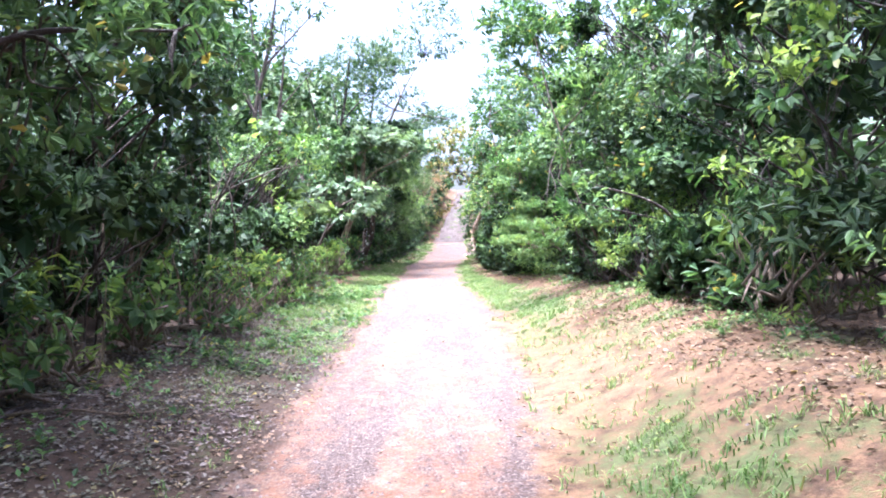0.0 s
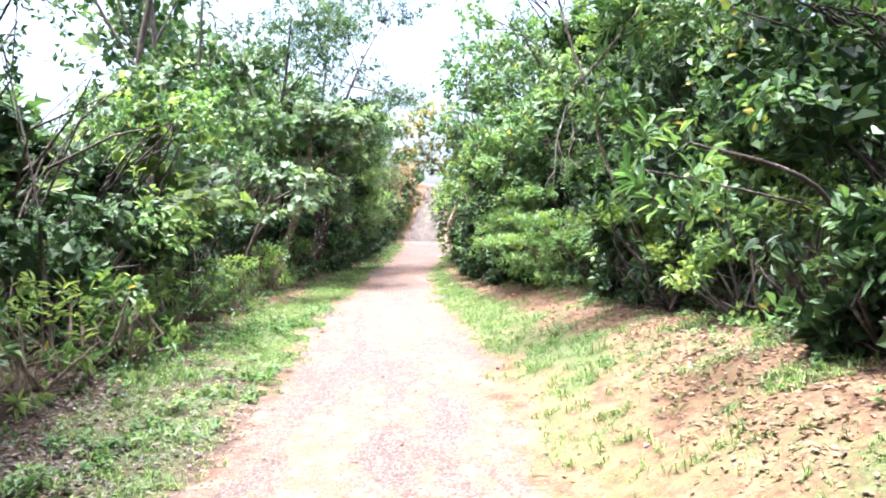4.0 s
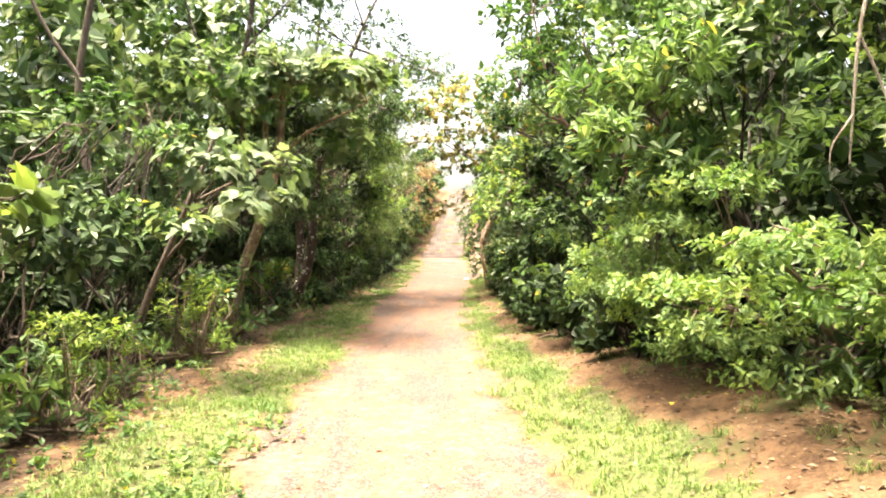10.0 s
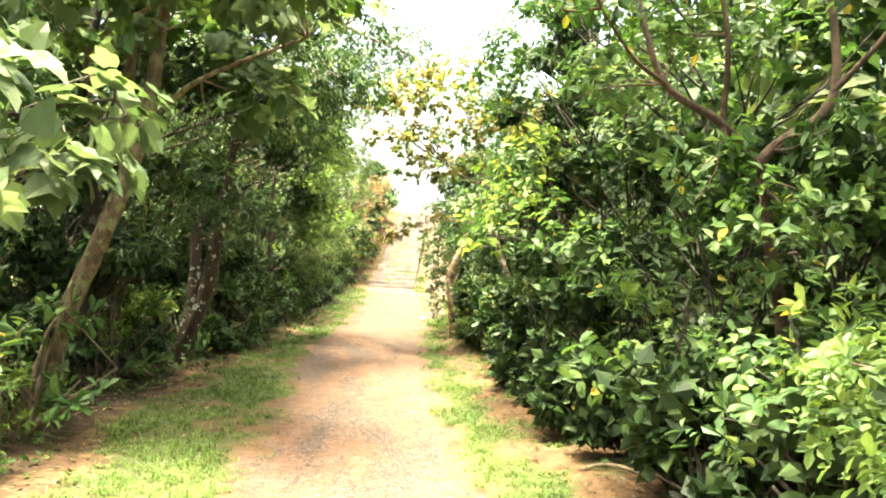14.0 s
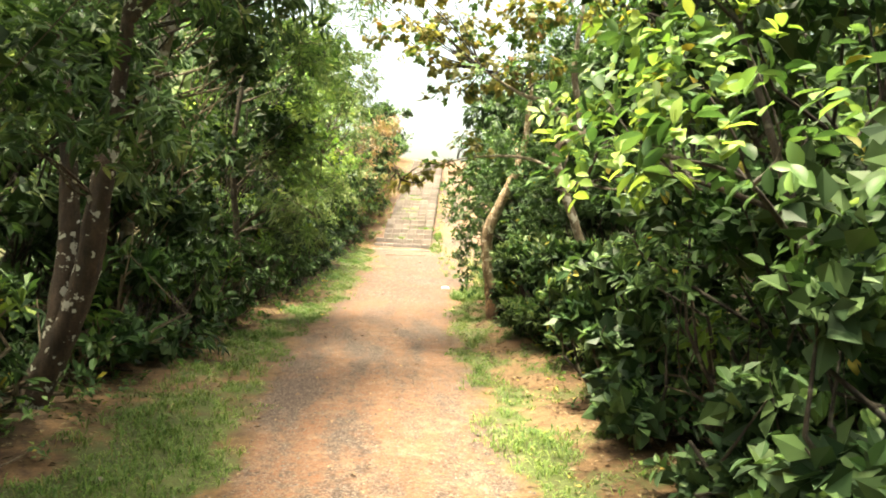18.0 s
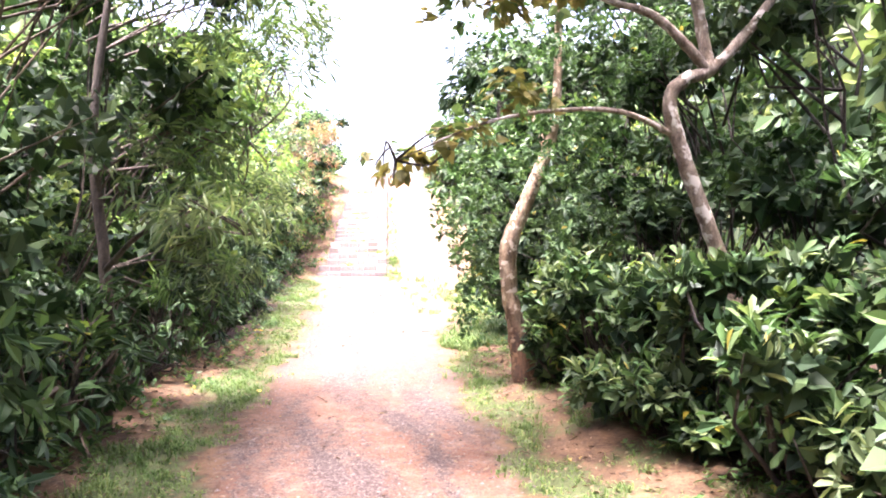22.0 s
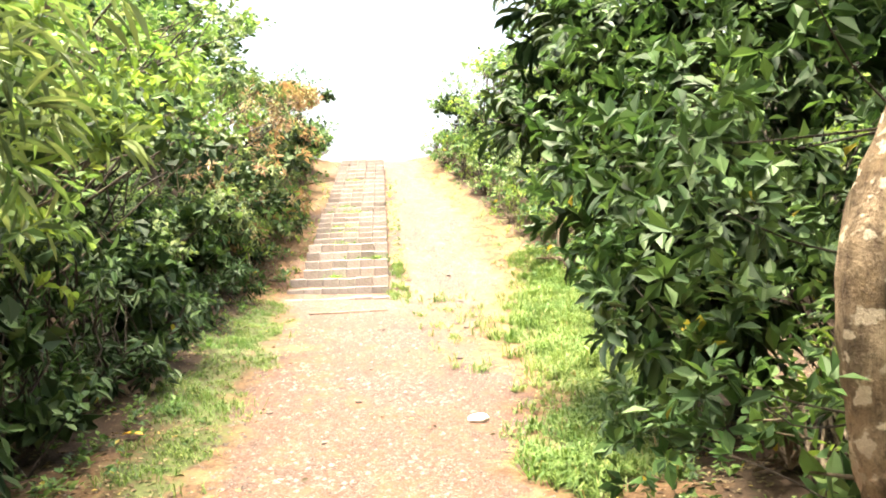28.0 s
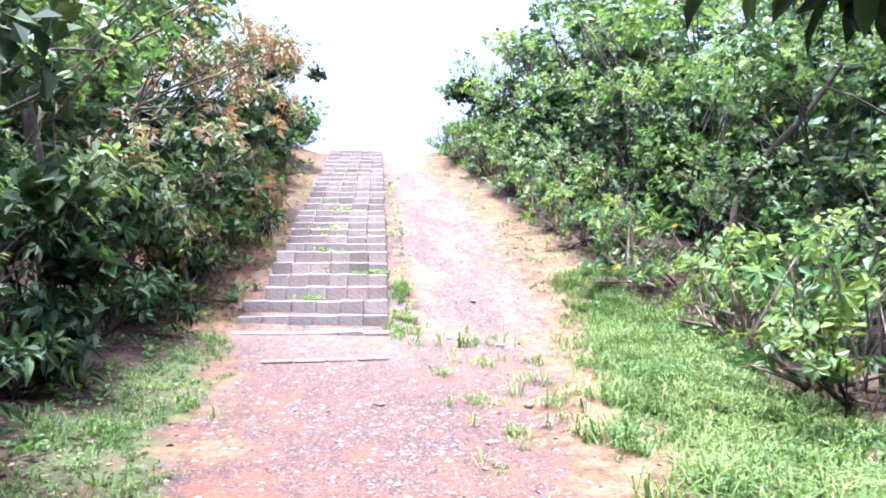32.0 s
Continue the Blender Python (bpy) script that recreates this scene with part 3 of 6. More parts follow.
def plant(name, label, category, x, y, height, radius, kind, low=0.3, side=0, stems=3, bark=TWIG, tip=0.2, density=1.0, seed=1, lean=(0, 0), girth=0.045, lumps=None, group="", scale=1.0, foot=0.72, spread=0.3, dense_to=9.0):
    """A shrub or tree: stems, limbs and a crown, at (x, y)."""
    rng = np.random.default_rng(seed)
    top = tagged(new(name), label, category, group or GROUPS.get(name, ""))
    top.location = (x, y, gz(x, y) - 0.03)
    lumps = lumps or lumps_of(rng, height, radius, low, 0.7, foot)
    lumps = [(cx + lean[0] * cz / height, cy + lean[1] * cz / height, cz, rx, ry, rz) for cx, cy, cz, rx, ry, rz in lumps]
    for s in range(stems):
        a, d = rng.uniform(0, 6.28), rng.uniform(0.05, spread) * radius
        goal = lumps[int(rng.integers(len(lumps) // 2, len(lumps)))]
        root = (d * math.cos(a), d * math.sin(a), 0)
        midp = (root[0] * 0.6 + goal[0] * 0.4 + rng.uniform(-0.2, 0.2), root[1] * 0.6 + goal[1] * 0.4 + rng.uniform(-0.2, 0.2), goal[2] * 0.5)
        r = girth * rng.uniform(0.4, 1.0)
        limb("stem", top, [root, (root[0] * 0.8 + midp[0] * 0.2 + rng.uniform(-0.15, 0.15), root[1] * 0.8 + midp[1] * 0.2 + rng.uniform(-0.15, 0.15), midp[2] * 0.45), midp, goal[:3]], (r, r * 0.75, r * 0.3), bark, 5, 0.08, seed=seed + s, n=4)
    vs, fs, n = [], [], 0
    for i, (cx, cy, cz, rx, ry, rz) in enumerate(lumps):
        for _ in range(2):
            e = unit(rng.normal(size=3)) * np.array((rx, ry, rz)) * 0.85 + np.array((cx, cy, cz))
            start = np.array((cx * 0.35, cy * 0.35, max(0.1, cz - rng.uniform(0.5, 1.1))))
            m = (start + e) / 2 + rng.normal(scale=0.12, size=3)
            v, f = tube(np.array([start, m, e]), (0.016, 0.011, 0.004), 4)
            vs.append(v)
            fs.append(f + n)
            n += len(v)
    tagged(child("branchwork", mesh_from("branchwork", np.concatenate(vs), np.concatenate(fs), [bark], smooth=True), top), kind="stuff")
    # dark leaves added inside the crown so its gaps look shaded
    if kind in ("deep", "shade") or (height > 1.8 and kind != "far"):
        v, f = shade_leaves(rng, [q for q in lumps if q[2] < dense_to])
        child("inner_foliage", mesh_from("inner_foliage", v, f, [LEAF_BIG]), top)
    p, a = shell(rng, lumps, kind, side, density, 0.22)
    low_cut = p[:, 2] > 0.05
    v, f, s = tufts(rng, p[low_cut], a[low_cut], kind, tip, scale)
    child("crown", mesh_from("crown", v, f, KINDS[kind][7], s, KINDS[kind][0] in ("oval", "spoon")), top)
    return top


def tree(name, label, category, foot, trunks, limbs, lumps, kind, bark, density=1.0, tip=0.2, seed=1, sides=9, scale=1.0, side=0, twigs=2, thin=0.012):
    """A tree of known shape, all places in the world: trunks and limbs as (points, radii), a crown of lumps."""
    rng = np.random.default_rng(seed)
    base = np.array((foot[0], foot[1], gz(foot[0], foot[1]) - 0.04))
    top = tagged(new(name), label, category, GROUPS.get(name, ""))
    top.location = base
    for n, (pts, radii) in enumerate(trunks):
        pts = [tuple(base)] + list(pts) if n == 0 else pts
        limb("trunk", top, [np.array(p) - base for p in pts], radii, bark, sides, 0.10, seed=seed + n)
    for n, (pts, radii) in enumerate(limbs):
        limb("limb", top, [np.array(p) - base for p in pts], radii, bark, 6, 0.08, seed=seed + 20 + n)
    lines = [np.array(p) for pts, _ in trunks + limbs for p in pts]
    local = [(c[0] - base[0], c[1] - base[1], c[2] - base[2], *c[3:]) for c in lumps]
    for c in lumps:
        mid = np.array(c[:3])
        start = min(lines, key=lambda q: np.linalg.norm(q - mid) + 0.3 * abs(q[2] - mid[2] + 0.3))
        for k in range(twigs + 1):
            e = mid + (0 if k == 0 else unit(rng.normal(size=3)) * np.array(c[3:]) * 0.8)
            m = (start + e) / 2 + rng.normal(scale=0.07, size=3)
            v, f = tube(bend([start - base, m - base, e - base], 4), (thin, thin * 0.67, thin * 0.33), 5)
            child("branch", mesh_from("branch", v, f, [TWIG_DARK if bark in (BARK_PALE, BARK_TAN) else bark], smooth=True), top)
    if lumps:
        p, a = shell(rng, local, kind, side, density)
        v, f, s = tufts(rng, p, a, kind, tip, scale)
        child("crown", mesh_from("crown", v, f, KINDS[kind][7], s, KINDS[kind][0] in ("oval", "spoon")), top)
    return top


def ball(x, y, z, r, flat=1.0):
    return (x, y, z, r, r, r * flat)


# ---------- the ground: one sheet to the horizon ----------
def build_ground():
    xs = np.concatenate([-np.geomspace(400, 9, 22), np.arange(-8, -4, 0.4), np.arange(-4, 5.4, 0.13), np.arange(5.4, 9, 0.4), np.geomspace(9.2, 400, 22)])
    ys = np.concatenate([-np.geomspace(300, 6, 18), np.arange(-5.5, 2, 0.35), np.arange(2, 44, 0.16), np.arange(44, 60, 0.3), np.geomspace(60.5, 600, 24)])
    X, Y = np.meshgrid(xs, ys)
    Z = ground_z(X, Y)
    w = len(xs)
    i = (np.arange(len(ys) - 1)[:, None] * w + np.arange(w - 1)[None]).ravel()
    me = mesh_from("ground", np.stack([X, Y, Z], -1).reshape(-1, 3), np.stack([i, i + 1, i + w + 1, i + w], -1), [GROUND], smooth=True)
    x, y = X.ravel(), Y.ravel()
    shaky = (0.16 * waves(x, y, 2, 1.1) + 0.12 * waves(x, y, 6, 0.35)) * np.interp(y, [33, 37], [1.0, 2.4])
    inside = np.minimum(x - PATH_L(y), PATH_R(y) - x) + shaky
    cover = np.zeros((len(x), 4), np.float32)
    cover[:, 0] = ease(inside / 0.6 + 0.5) * ease((y + 30) / 10) * ease((75 - y) / 10)
    cover[:, 1] = turf(x, y)
    cover[:, 2] = red_bank(x, y)
    cover[:, 3] = ease((y - 30) / 4) * ease((42 - y) / 4)
    at = me.color_attributes.new("cover", "FLOAT_COLOR", "POINT")
    at.data.foreach_set("color", cover.ravel())
    return tagged(new("ground", me), "reddish gravel footpath with soil banks and grassy edges", "ground", kind="structure")


def turf(x, y):
    """How much grass stands at a place, 0 to 1."""
    ragged = 0.17 * waves(x, y, 14, 1.2) + 0.15 * waves(x, y, 15, 0.45)
    left, right = PATH_L(y) - x + ragged, x - PATH_R(y) + ragged
    lw = PATH_L(y) - BUSH_L(y)
    even = np.interp(y, [12, 14, 20, 23, 31, 35], [1.0, 0.5, 0.5, 1.0, 1.0, 0.65])
    patch = 0.8 - 0.2 * even + even * (0.7 * waves(x, y, 4, 1.3) + 0.55 * waves(x, y, 9, 0.4))
    a = ease(left / 0.4 + 0.3) * ease((lw * np.interp(y, [15, 20, 33, 37], [1.0, 0.75, 0.95, 1.0]) - left) / 0.4)
    near = np.interp(y, [0, 6, 9, 12, 19.5, 22, 26, 29, 33.5, 36, 38.5, 40, 46], [0.15, 0.25, 0.6, 1.0, 1.0, 0.95, 0.95, 1.0, 0.95, 0.85, 0.85, 0.9, 0.35])
    strip = np.interp(y, [0, 9, 14, 20, 27, 33, 35, 41, 44, 60], [1.6, 1.6, 1.2, 0.85, 0.6, 0.6, 2.3, 2.0, 0.8, 0.4])
    b = ease(right / np.interp(y, [33, 36], [0.4, 1.3]) + np.interp(y, [33, 36], [0.3, 0.0])) * ease((strip - right) / 0.5)
    rdens = np.interp(y, [0, 4.2, 5.5, 8, 13, 17, 30, 34, 36, 41, 44, 60], [0.55, 0.5, 0.25, 0.32, 0.9, 1.5, 1.4, 1.0, 1.0, 0.9, 0.5, 0.5])
    rim = 0.6 * ease((x - BUSH_R(y) + 0.9) / 0.4) * ease((BUSH_R(y) + 0.3 - x) / 0.4) * (waves(x, y, 27, 0.7) > 0.15)
    thin = 0.5 * ease((x - 0.75) / 0.6) * ease((2.6 - x) / 0.5) * ease((y - 34.5) / 1.5) * ease((42 - y) / 2) * ease((waves(x, y, 51, 0.7) + 0.8 * waves(x, y, 52, 0.25) + 0.5 * waves(x, y, 53, 0.11)) / 1.6)
    thin = thin + 0.5 * ease((y - 40.6) / 0.8) * ease((52 - y) / 3) * np.exp(-((x - 0.2 - 0.11 * (y - 41.3) - 0.98) / 0.17) ** 2)
    wild = 0.6 * ease((np.maximum(left, right) - 5) / 3)
    return np.clip(a * near * (0.3 + patch) + b * rdens * (0.3 + patch) + rim + wild + thin, 0, 1)


def red_bank(x, y):
    right = x - PATH_R(y)
    left = PATH_L(y) - x
    rim = 0.7 * ease((left + 1.0) / 0.4) * ease((np.interp(y, [12, 16, 33, 35.5, 41, 43], [0.45, 1.7, 1.7, 0.6, 0.6, 1.7]) - left) / 0.5) * ease((y - 8) / 4)
    return rim + ease((right + 1.0) / 0.4) * ease((BUSH_R(y) + 0.2 - x) / 0.5) * np.interp(y, [0, 5, 14, 33, 36, 42, 60], [0.5, 0.8, 0.95, 0.9, 0.9, 0.9, 0.9]) + 0.55 * ease((y - 41) / 3) * ease((PATH_L(y) - x) / 0.3) * ease((x + 2.5) / 2)


ground = build_ground()


def scatter(rng, n, x0, x1, y0, y1, weight):
    x, y = rng.uniform(x0, x1, n), rng.uniform(y0, y1, n)
    keep = rng.random(n) < weight(x, y)
    return x[keep], y[keep]


def build_grass(name, label, n, x0, x1, y0, y1, height, seed):
    """Tufts of five to nine arching blades, each of two faces."""
    rng = np.random.default_rng(seed)
    x, y = scatter(rng, n, x0, x1, y0, y1, lambda a, b: turf(a, b) ** 1.6 * np.clip(0.55 + 0.6 * waves(a, b, 41, 0.22) + 0.35 * waves(a, b, 43, 0.6), 0.06, 1))
    many = rng.integers(5, 10, len(x))
    size = rng.uniform(0.6, 1.35, len(x)) * (0.75 + 0.5 * (waves(x, y, 12, 1.6) > 0.1))
    x, y, size = np.repeat(x, many), np.repeat(y, many), np.repeat(size, many)
    k = len(x)
    x, y = x + rng.normal(scale=0.024, size=k), y + rng.normal(scale=0.024, size=k)
    h = height * size * rng.uniform(0.5, 1.25, k)
    a = rng.uniform(0, 6.28, k)
    out = np.stack([np.cos(a), np.sin(a), np.zeros(k)], 1)
    side = np.stack([-np.sin(a), np.cos(a), np.zeros(k)], 1)
    p = np.stack([x, y, ground_z(x, y) - 0.006], 1)
    lean = rng.uniform(0.4, 1.5, k)[:, None]
    w = (0.0025 + 0.0028 * rng.random(k))[:, None] * (height / 0.08) ** 0.5
    up, h = np.array((0, 0, 1.0)), h[:, None]
    mid = p + out * (h * lean * 0.42) + up * (h * (0.8 - 0.22 * lean))
    tip = p + out * (h * lean) + up * (h * (1.05 - 0.5 * lean))
    v = np.stack([p - side * w * 0.7, p + side * w * 0.7, mid + side * w, mid - side * w, tip], 1).reshape(-1, 3)
    o = np.arange(k)[:, None] * 5
    f = [o + np.array((0, 1, 2, 3)), o + np.array((3, 2, 4))]
    return tagged(new(name, mesh_from(name, v, f, [GRASS])), label, "grass", kind="stuff")


build_grass("grass", "short green grass strip beside the gravel path", 70000, -3.2, -0.3, 1.5, 43, 0.068, 11)
build_grass("grass", "patchy grass on the sandy bank by the path", 54000, 0.3, 3.6, 1.5, 34, 0.068, 12)
build_grass("grass", "taller fresh grass beside the hill track", 50000, 0.9, 4.2, 33, 43, 0.13, 13)
build_grass("grass", "thin grass tufts along the stairs and track", 7000, -1.5, 4.2, 40, 56, 0.08, 14)


def build_litter():
    rng = np.random.default_rng(21)

    def weight(x, y):
        left, right = PATH_L(y) - x, x - PATH_R(y)
        edge = ease((BUSH_L(y) + 1.1 - x) / 0.5) + ease((x - BUSH_R(y) + 1.3) / 0.6)
        early = ease((12 - y) / 5)
        return np.clip(0.04 + 0.9 * edge * (np.maximum(left, right) > 0.1) + 0.9 * early * (left > -0.15) + 0.2 * ease((34 - y) / 2) * (right > 0.1), 0, 1) * (0.4 + 0.6 * (waves(x, y, 17, 0.8) > -0.2))

    x, y = scatter(rng, 125000, -4.0, 4.8, 1.5, 46, weight)
    n = len(x)
    p = np.stack([x, y, ground_z(x, y) + rng.uniform(0.002, 0.009, n)], 1)
    a = rng.uniform(0, 6.28, n)
    along = np.stack([np.cos(a), np.sin(a), rng.uniform(-0.2, 0.3, n)], 1)
    normal = unit(np.stack([rng.normal(scale=0.3, size=n), rng.normal(scale=0.3, size=n), np.ones(n)], 1))
    v, f = leaves(p, along, normal, rng.uniform(0.022, 0.058, n), 0.28, "simple")
    tagged(new("leaf_litter", mesh_from("leaf_litter", v, f, [LEAF_DEAD])), "dry brown fallen leaves scattered under the bushes", "leaf litter", kind="stuff")


build_litter()


def build_near_litter(seed, count, x0, x1, inward, mat, label):
    rng = np.random.default_rng(seed)
    x, y = scatter(rng, count, x0, x1, 1.5, 12 if x0 < 0 else 17, lambda a, b: ease(inward(a, b) / 0.6 + 0.2) * (0.35 + 0.65 * (waves(a, b, 18, 0.7) > -0.3)) * ease(((13 if x0 < 0 else 17) - b) / 6))
    n = len(x)
    p = np.stack([x, y, ground_z(x, y) + rng.uniform(0.004, 0.022, n)], 1)
    a = rng.uniform(0, 6.28, n)
    along = np.stack([np.cos(a), np.sin(a), rng.uniform(-0.3, 0.4, n)], 1)
    normal = unit(np.stack([rng.normal(scale=0.4, size=n), rng.normal(scale=0.4, size=n), np.ones(n)], 1))
    v, f = leaves(p, along, normal, rng.uniform(0.02, 0.055, n), 0.3, "simple")
    tagged(new("leaf_litter", mesh_from("leaf_litter", v, f, [mat])), label, "leaf litter", kind="stuff")


build_near_litter(22, 26000, -3.2, -0.8, lambda a, b: PATH_L(b) - a, LEAF_FADED, "thick grey-brown leaf litter beside the path")
build_near_litter(24, 15000, 0.9, 3.4, lambda a, b: a - BUSH_R(b) + 1.15, LEAF_DEAD, "dry leaf litter on the sandy bank")


def build_gravel():
    rng = np.random.default_rng(31)
    x, y = scatter(rng, 150000, -1.8, 3.2, 1.5, 46, lambda a, b: np.where((a > PATH_L(b) - 0.15) & (a < PATH_R(b) + 0.15), 0.25 + 0.5 * (waves(a, b, 23, 1.5) > 0.1), 0.02))
    n = len(x)
    tv = np.array([(1, 0, 0), (0, 1, 0), (-1, 0, 0), (0, -1, 0), (0.15, 0.1, 0.8)])
    tf = np.array([(0, 1, 4), (1, 2, 4), (2, 3, 4), (3, 0, 4)])
    s = 0.005 + (0.013 + 0.010 * (y > 33)) * rng.random(n) ** 2.2
    a = rng.uniform(0, 6.28, n)
    jit = tv[None] * rng.uniform(0.6, 1.3, (n, 5, 1))
    c, d = np.cos(a)[:, None], np.sin(a)[:, None]
    v = np.stack([jit[..., 0] * c - jit[..., 1] * d, (jit[..., 0] * d + jit[..., 1] * c) * 0.8, jit[..., 2] * 0.7], -1) * s[:, None, None]
    v += np.stack([x, y, ground_z(x, y)], 1)[:, None]
    f = (tf[None] + (np.arange(n) * 5)[:, None, None]).reshape(-1, 3)
    tagged(new("gravel", mesh_from("gravel", v.reshape(-1, 3), f, [PEBBLE])), "loose grey and brown gravel on the footpath", "gravel", kind="stuff")


build_gravel()


# ---------- the stairs up the hill ----------
def block_mesh(w, h, d, seed, mat=BLOCK):
    """A hewn stone block with worn edges."""
    bm = bmesh.new()
    bmesh.ops.create_cube(bm, size=1)
    bmesh.ops.scale(bm, vec=(w, d, h), verts=bm.verts)
    bmesh.ops.bevel(bm, geom=bm.edges[:], offset=0.012, segments=1, affect="EDGES")
    r = random.Random(seed)
    for v in bm.verts:
        v.co += Vector((r.uniform(-1, 1), r.uniform(-1, 1), r.uniform(-1, 1))) * 0.005
    me = bpy.data.meshes.new("block")
    bm.to_mesh(me)
    bm.free()
    me.materials.append(mat)
    return me


STAIR_EDGE = 0.82


def build_stairs():
    r = random.Random(5)
    top = tagged(new("stone_stairs"), "weathered stone block stairs with earth treads climbing the hill", "stairs")
    turn = math.atan(0.105)
    top.matrix_world = pose(0.20, 41.3, 2.0, 0, 0, -math.degrees(turn))
    shared = [block_mesh(0.262, 0.17, 0.13, k) for k in range(6)]
    steps = [(0.35 * k, 0.06 + 0.152 * k, 1.66 if k < 3 else 1.47) for k in range(7)]
    steps += [(2.1 + 0.36 * k, 0.972 + 0.122 * k, 1.40) for k in range(1, 7)]
    steps += [(4.26 + 0.45 * k, 1.704 + 0.149 * k, 1.36 - 0.01 * k) for k in range(1, 14)]
    for n, (d, z, w) in enumerate(steps):
        deep = (steps[n + 1][0] - d) if n + 1 < len(steps) else 0.5
        x = np.linspace(STAIR_EDGE - w, STAIR_EDGE, 15)
        y = np.linspace(d + 0.05, d + deep + 0.09, 5)
        X, Y = np.meshgrid(x, y)
        Z = z - 0.025 + 0.014 * waves(X, Y, n, 0.5)
        i = (np.arange(4)[:, None] * 15 + np.arange(14)[None]).ravel()
        v = np.stack([X, Y, Z], -1).reshape(-1, 3)
        tread = child("tread", mesh_from("tread", v, np.stack([i, i + 1, i + 16, i + 15], -1), [TREAD], smooth=True), top, "earth tread with weeds")
        count = round(w / 0.265)
        for k in range(count):
            b = child("block", shared[r.randrange(6)], tread)
            b.matrix_basis = pose(STAIR_EDGE - w + (k + 0.5) * w / count + r.uniform(-0.006, 0.006), d + r.uniform(-0.012, 0.012), z - 0.085 + r.uniform(-0.01, 0.008),
                                  r.uniform(-2, 2), r.uniform(-1.5, 1.5), r.uniform(-2, 2)) @ Matrix.Diagonal((w / count / 0.264, 1, 1, 1))
    return top, steps, turn


def tread_material():
    m, t, b, out = material("earth_tread")
    col = blend(t, (0.26, 0.19, 0.135), (0.46, 0.345, 0.26), grain(t, 22, 5, 0.7))
    col = blend(t, col, (0.12, 0.15, 0.055), ramp(t, grain(t, 2.6, 4), (0.5, (0, 0, 0)), (0.62, (0.8, 0.8, 0.8))))
    t.links.new(col, b.inputs["Base Color"])
    b.inputs["Roughness"].default_value = 0.95
    bump(t, b, grain(t, 30, 4), 0.5)
    return m


TREAD = tread_material()
stairs, STEPS, STAIR_TURN = build_stairs()


def stair_place(across, along, up):
    return Matrix.Translation((0.20, 41.3, 2.0)) @ Matrix.Rotation(-STAIR_TURN, 4, "Z") @ Vector((across, along, up))


def build_kerb():
    top = tagged(new("stone_kerb"), "low stone kerb across the foot of the stairs", "kerb")
    top.matrix_world = pose(0.25, 39.75, gz(0.25, 39.75), 0, 0, 3)
    for k in range(4):
        b = child("block", block_mesh(0.27, 0.06, 0.12, 40 + k, KERB), top)
        b.matrix_basis = pose(-0.39 + 0.28 * k, 0, -0.012, 0, 0, random.Random(k).uniform(-2, 2))


build_kerb()


def build_weeds():
    """Weeds that grow on the treads and beside the stairs."""
    rng = np.random.default_rng(77)
    pts = []
    for d, z, w in STEPS[:20]:
        for _ in range(int(rng.integers(0, 3))):
            c = rng.uniform(STAIR_EDGE - w, STAIR_EDGE)
            for _ in range(int(rng.integers(6, 26))):
                pts.append(stair_place(c + rng.normal(scale=0.13), d + rng.uniform(0.08, 0.26), z + rng.uniform(-0.02, 0.03)))
        for _ in range(5):
            q = stair_place(rng.choice((STAIR_EDGE - w - 0.12, STAIR_EDGE + 0.12)) + rng.normal(scale=0.12), d + rng.uniform(0, 0.35), 0)
            pts.append(Vector((q.x, q.y, max(gz(q.x, q.y), 2.0 + z - 0.15) + rng.uniform(0.0, 0.10))))
    p = np.array([tuple(q) for q in pts])
    a = np.tile((0, 0, 1.0), (len(p), 1)) + rng.normal(scale=0.3, size=p.shape)
    v, f, s = tufts(rng, p, a, "spray", 0.4, 0.7)
    tagged(new("weeds", mesh_from("weeds", v, f, (LEAF_LIGHT, LEAF_FRESH), s)), "leafy green weeds growing between the stair blocks", "weeds", kind="stuff")


build_weeds()

# ---------- the rows of shrubs along the path ----------
FRONT_L = curve([(0, -2.3), (9, -2.15), (13, -2.3), (15, -2.85), (18, -2.9), (20.5, -2.5), (23, -2.25), (26, -2.35), (28, -2.0), (30, -1.8), (35, -1.5), (38, -1.35), (42, -0.75), (48, 0.0), (54, 0.4)])
FRONT_R = curve([(0, 3.0), (5, 2.7), (9, 2.4), (13, 2.3), (15, 2.0), (18, 1.55), (21, 1.25), (23, 1.05), (26, 1.3), (29, 1.9), (33, 2.2), (35, 3.2), (38, 4.3), (42, 4.7), (45, 4.2), (50, 3.8), (55, 3.6)])
WORDS = {"grey": "dense shrub with small grey-green leaves", "fine": "dense shrub with small dark green leaves", "broad": "leafy shrub with broad mid-green leaves", "glossy": "evergreen shrub with glossy leaf rosettes",
         "lobed": "small tree with large lobed leaves", "drooping": "dark shrub with drooping narrow leaves", "lance": "acacia with long narrow olive leaves", "red": "shrub with reddish new growth", "pale": "leafy shrub with light green leaves", "dusky": "dark green shrub with narrow drooping leaves", "ovate": "leafy shrub with glossy oval leaves", "shade": "leafy shrub with green darkened for shade", "whorl": "evergreen shrub with whorls of dark spoon-shaped leaves"}
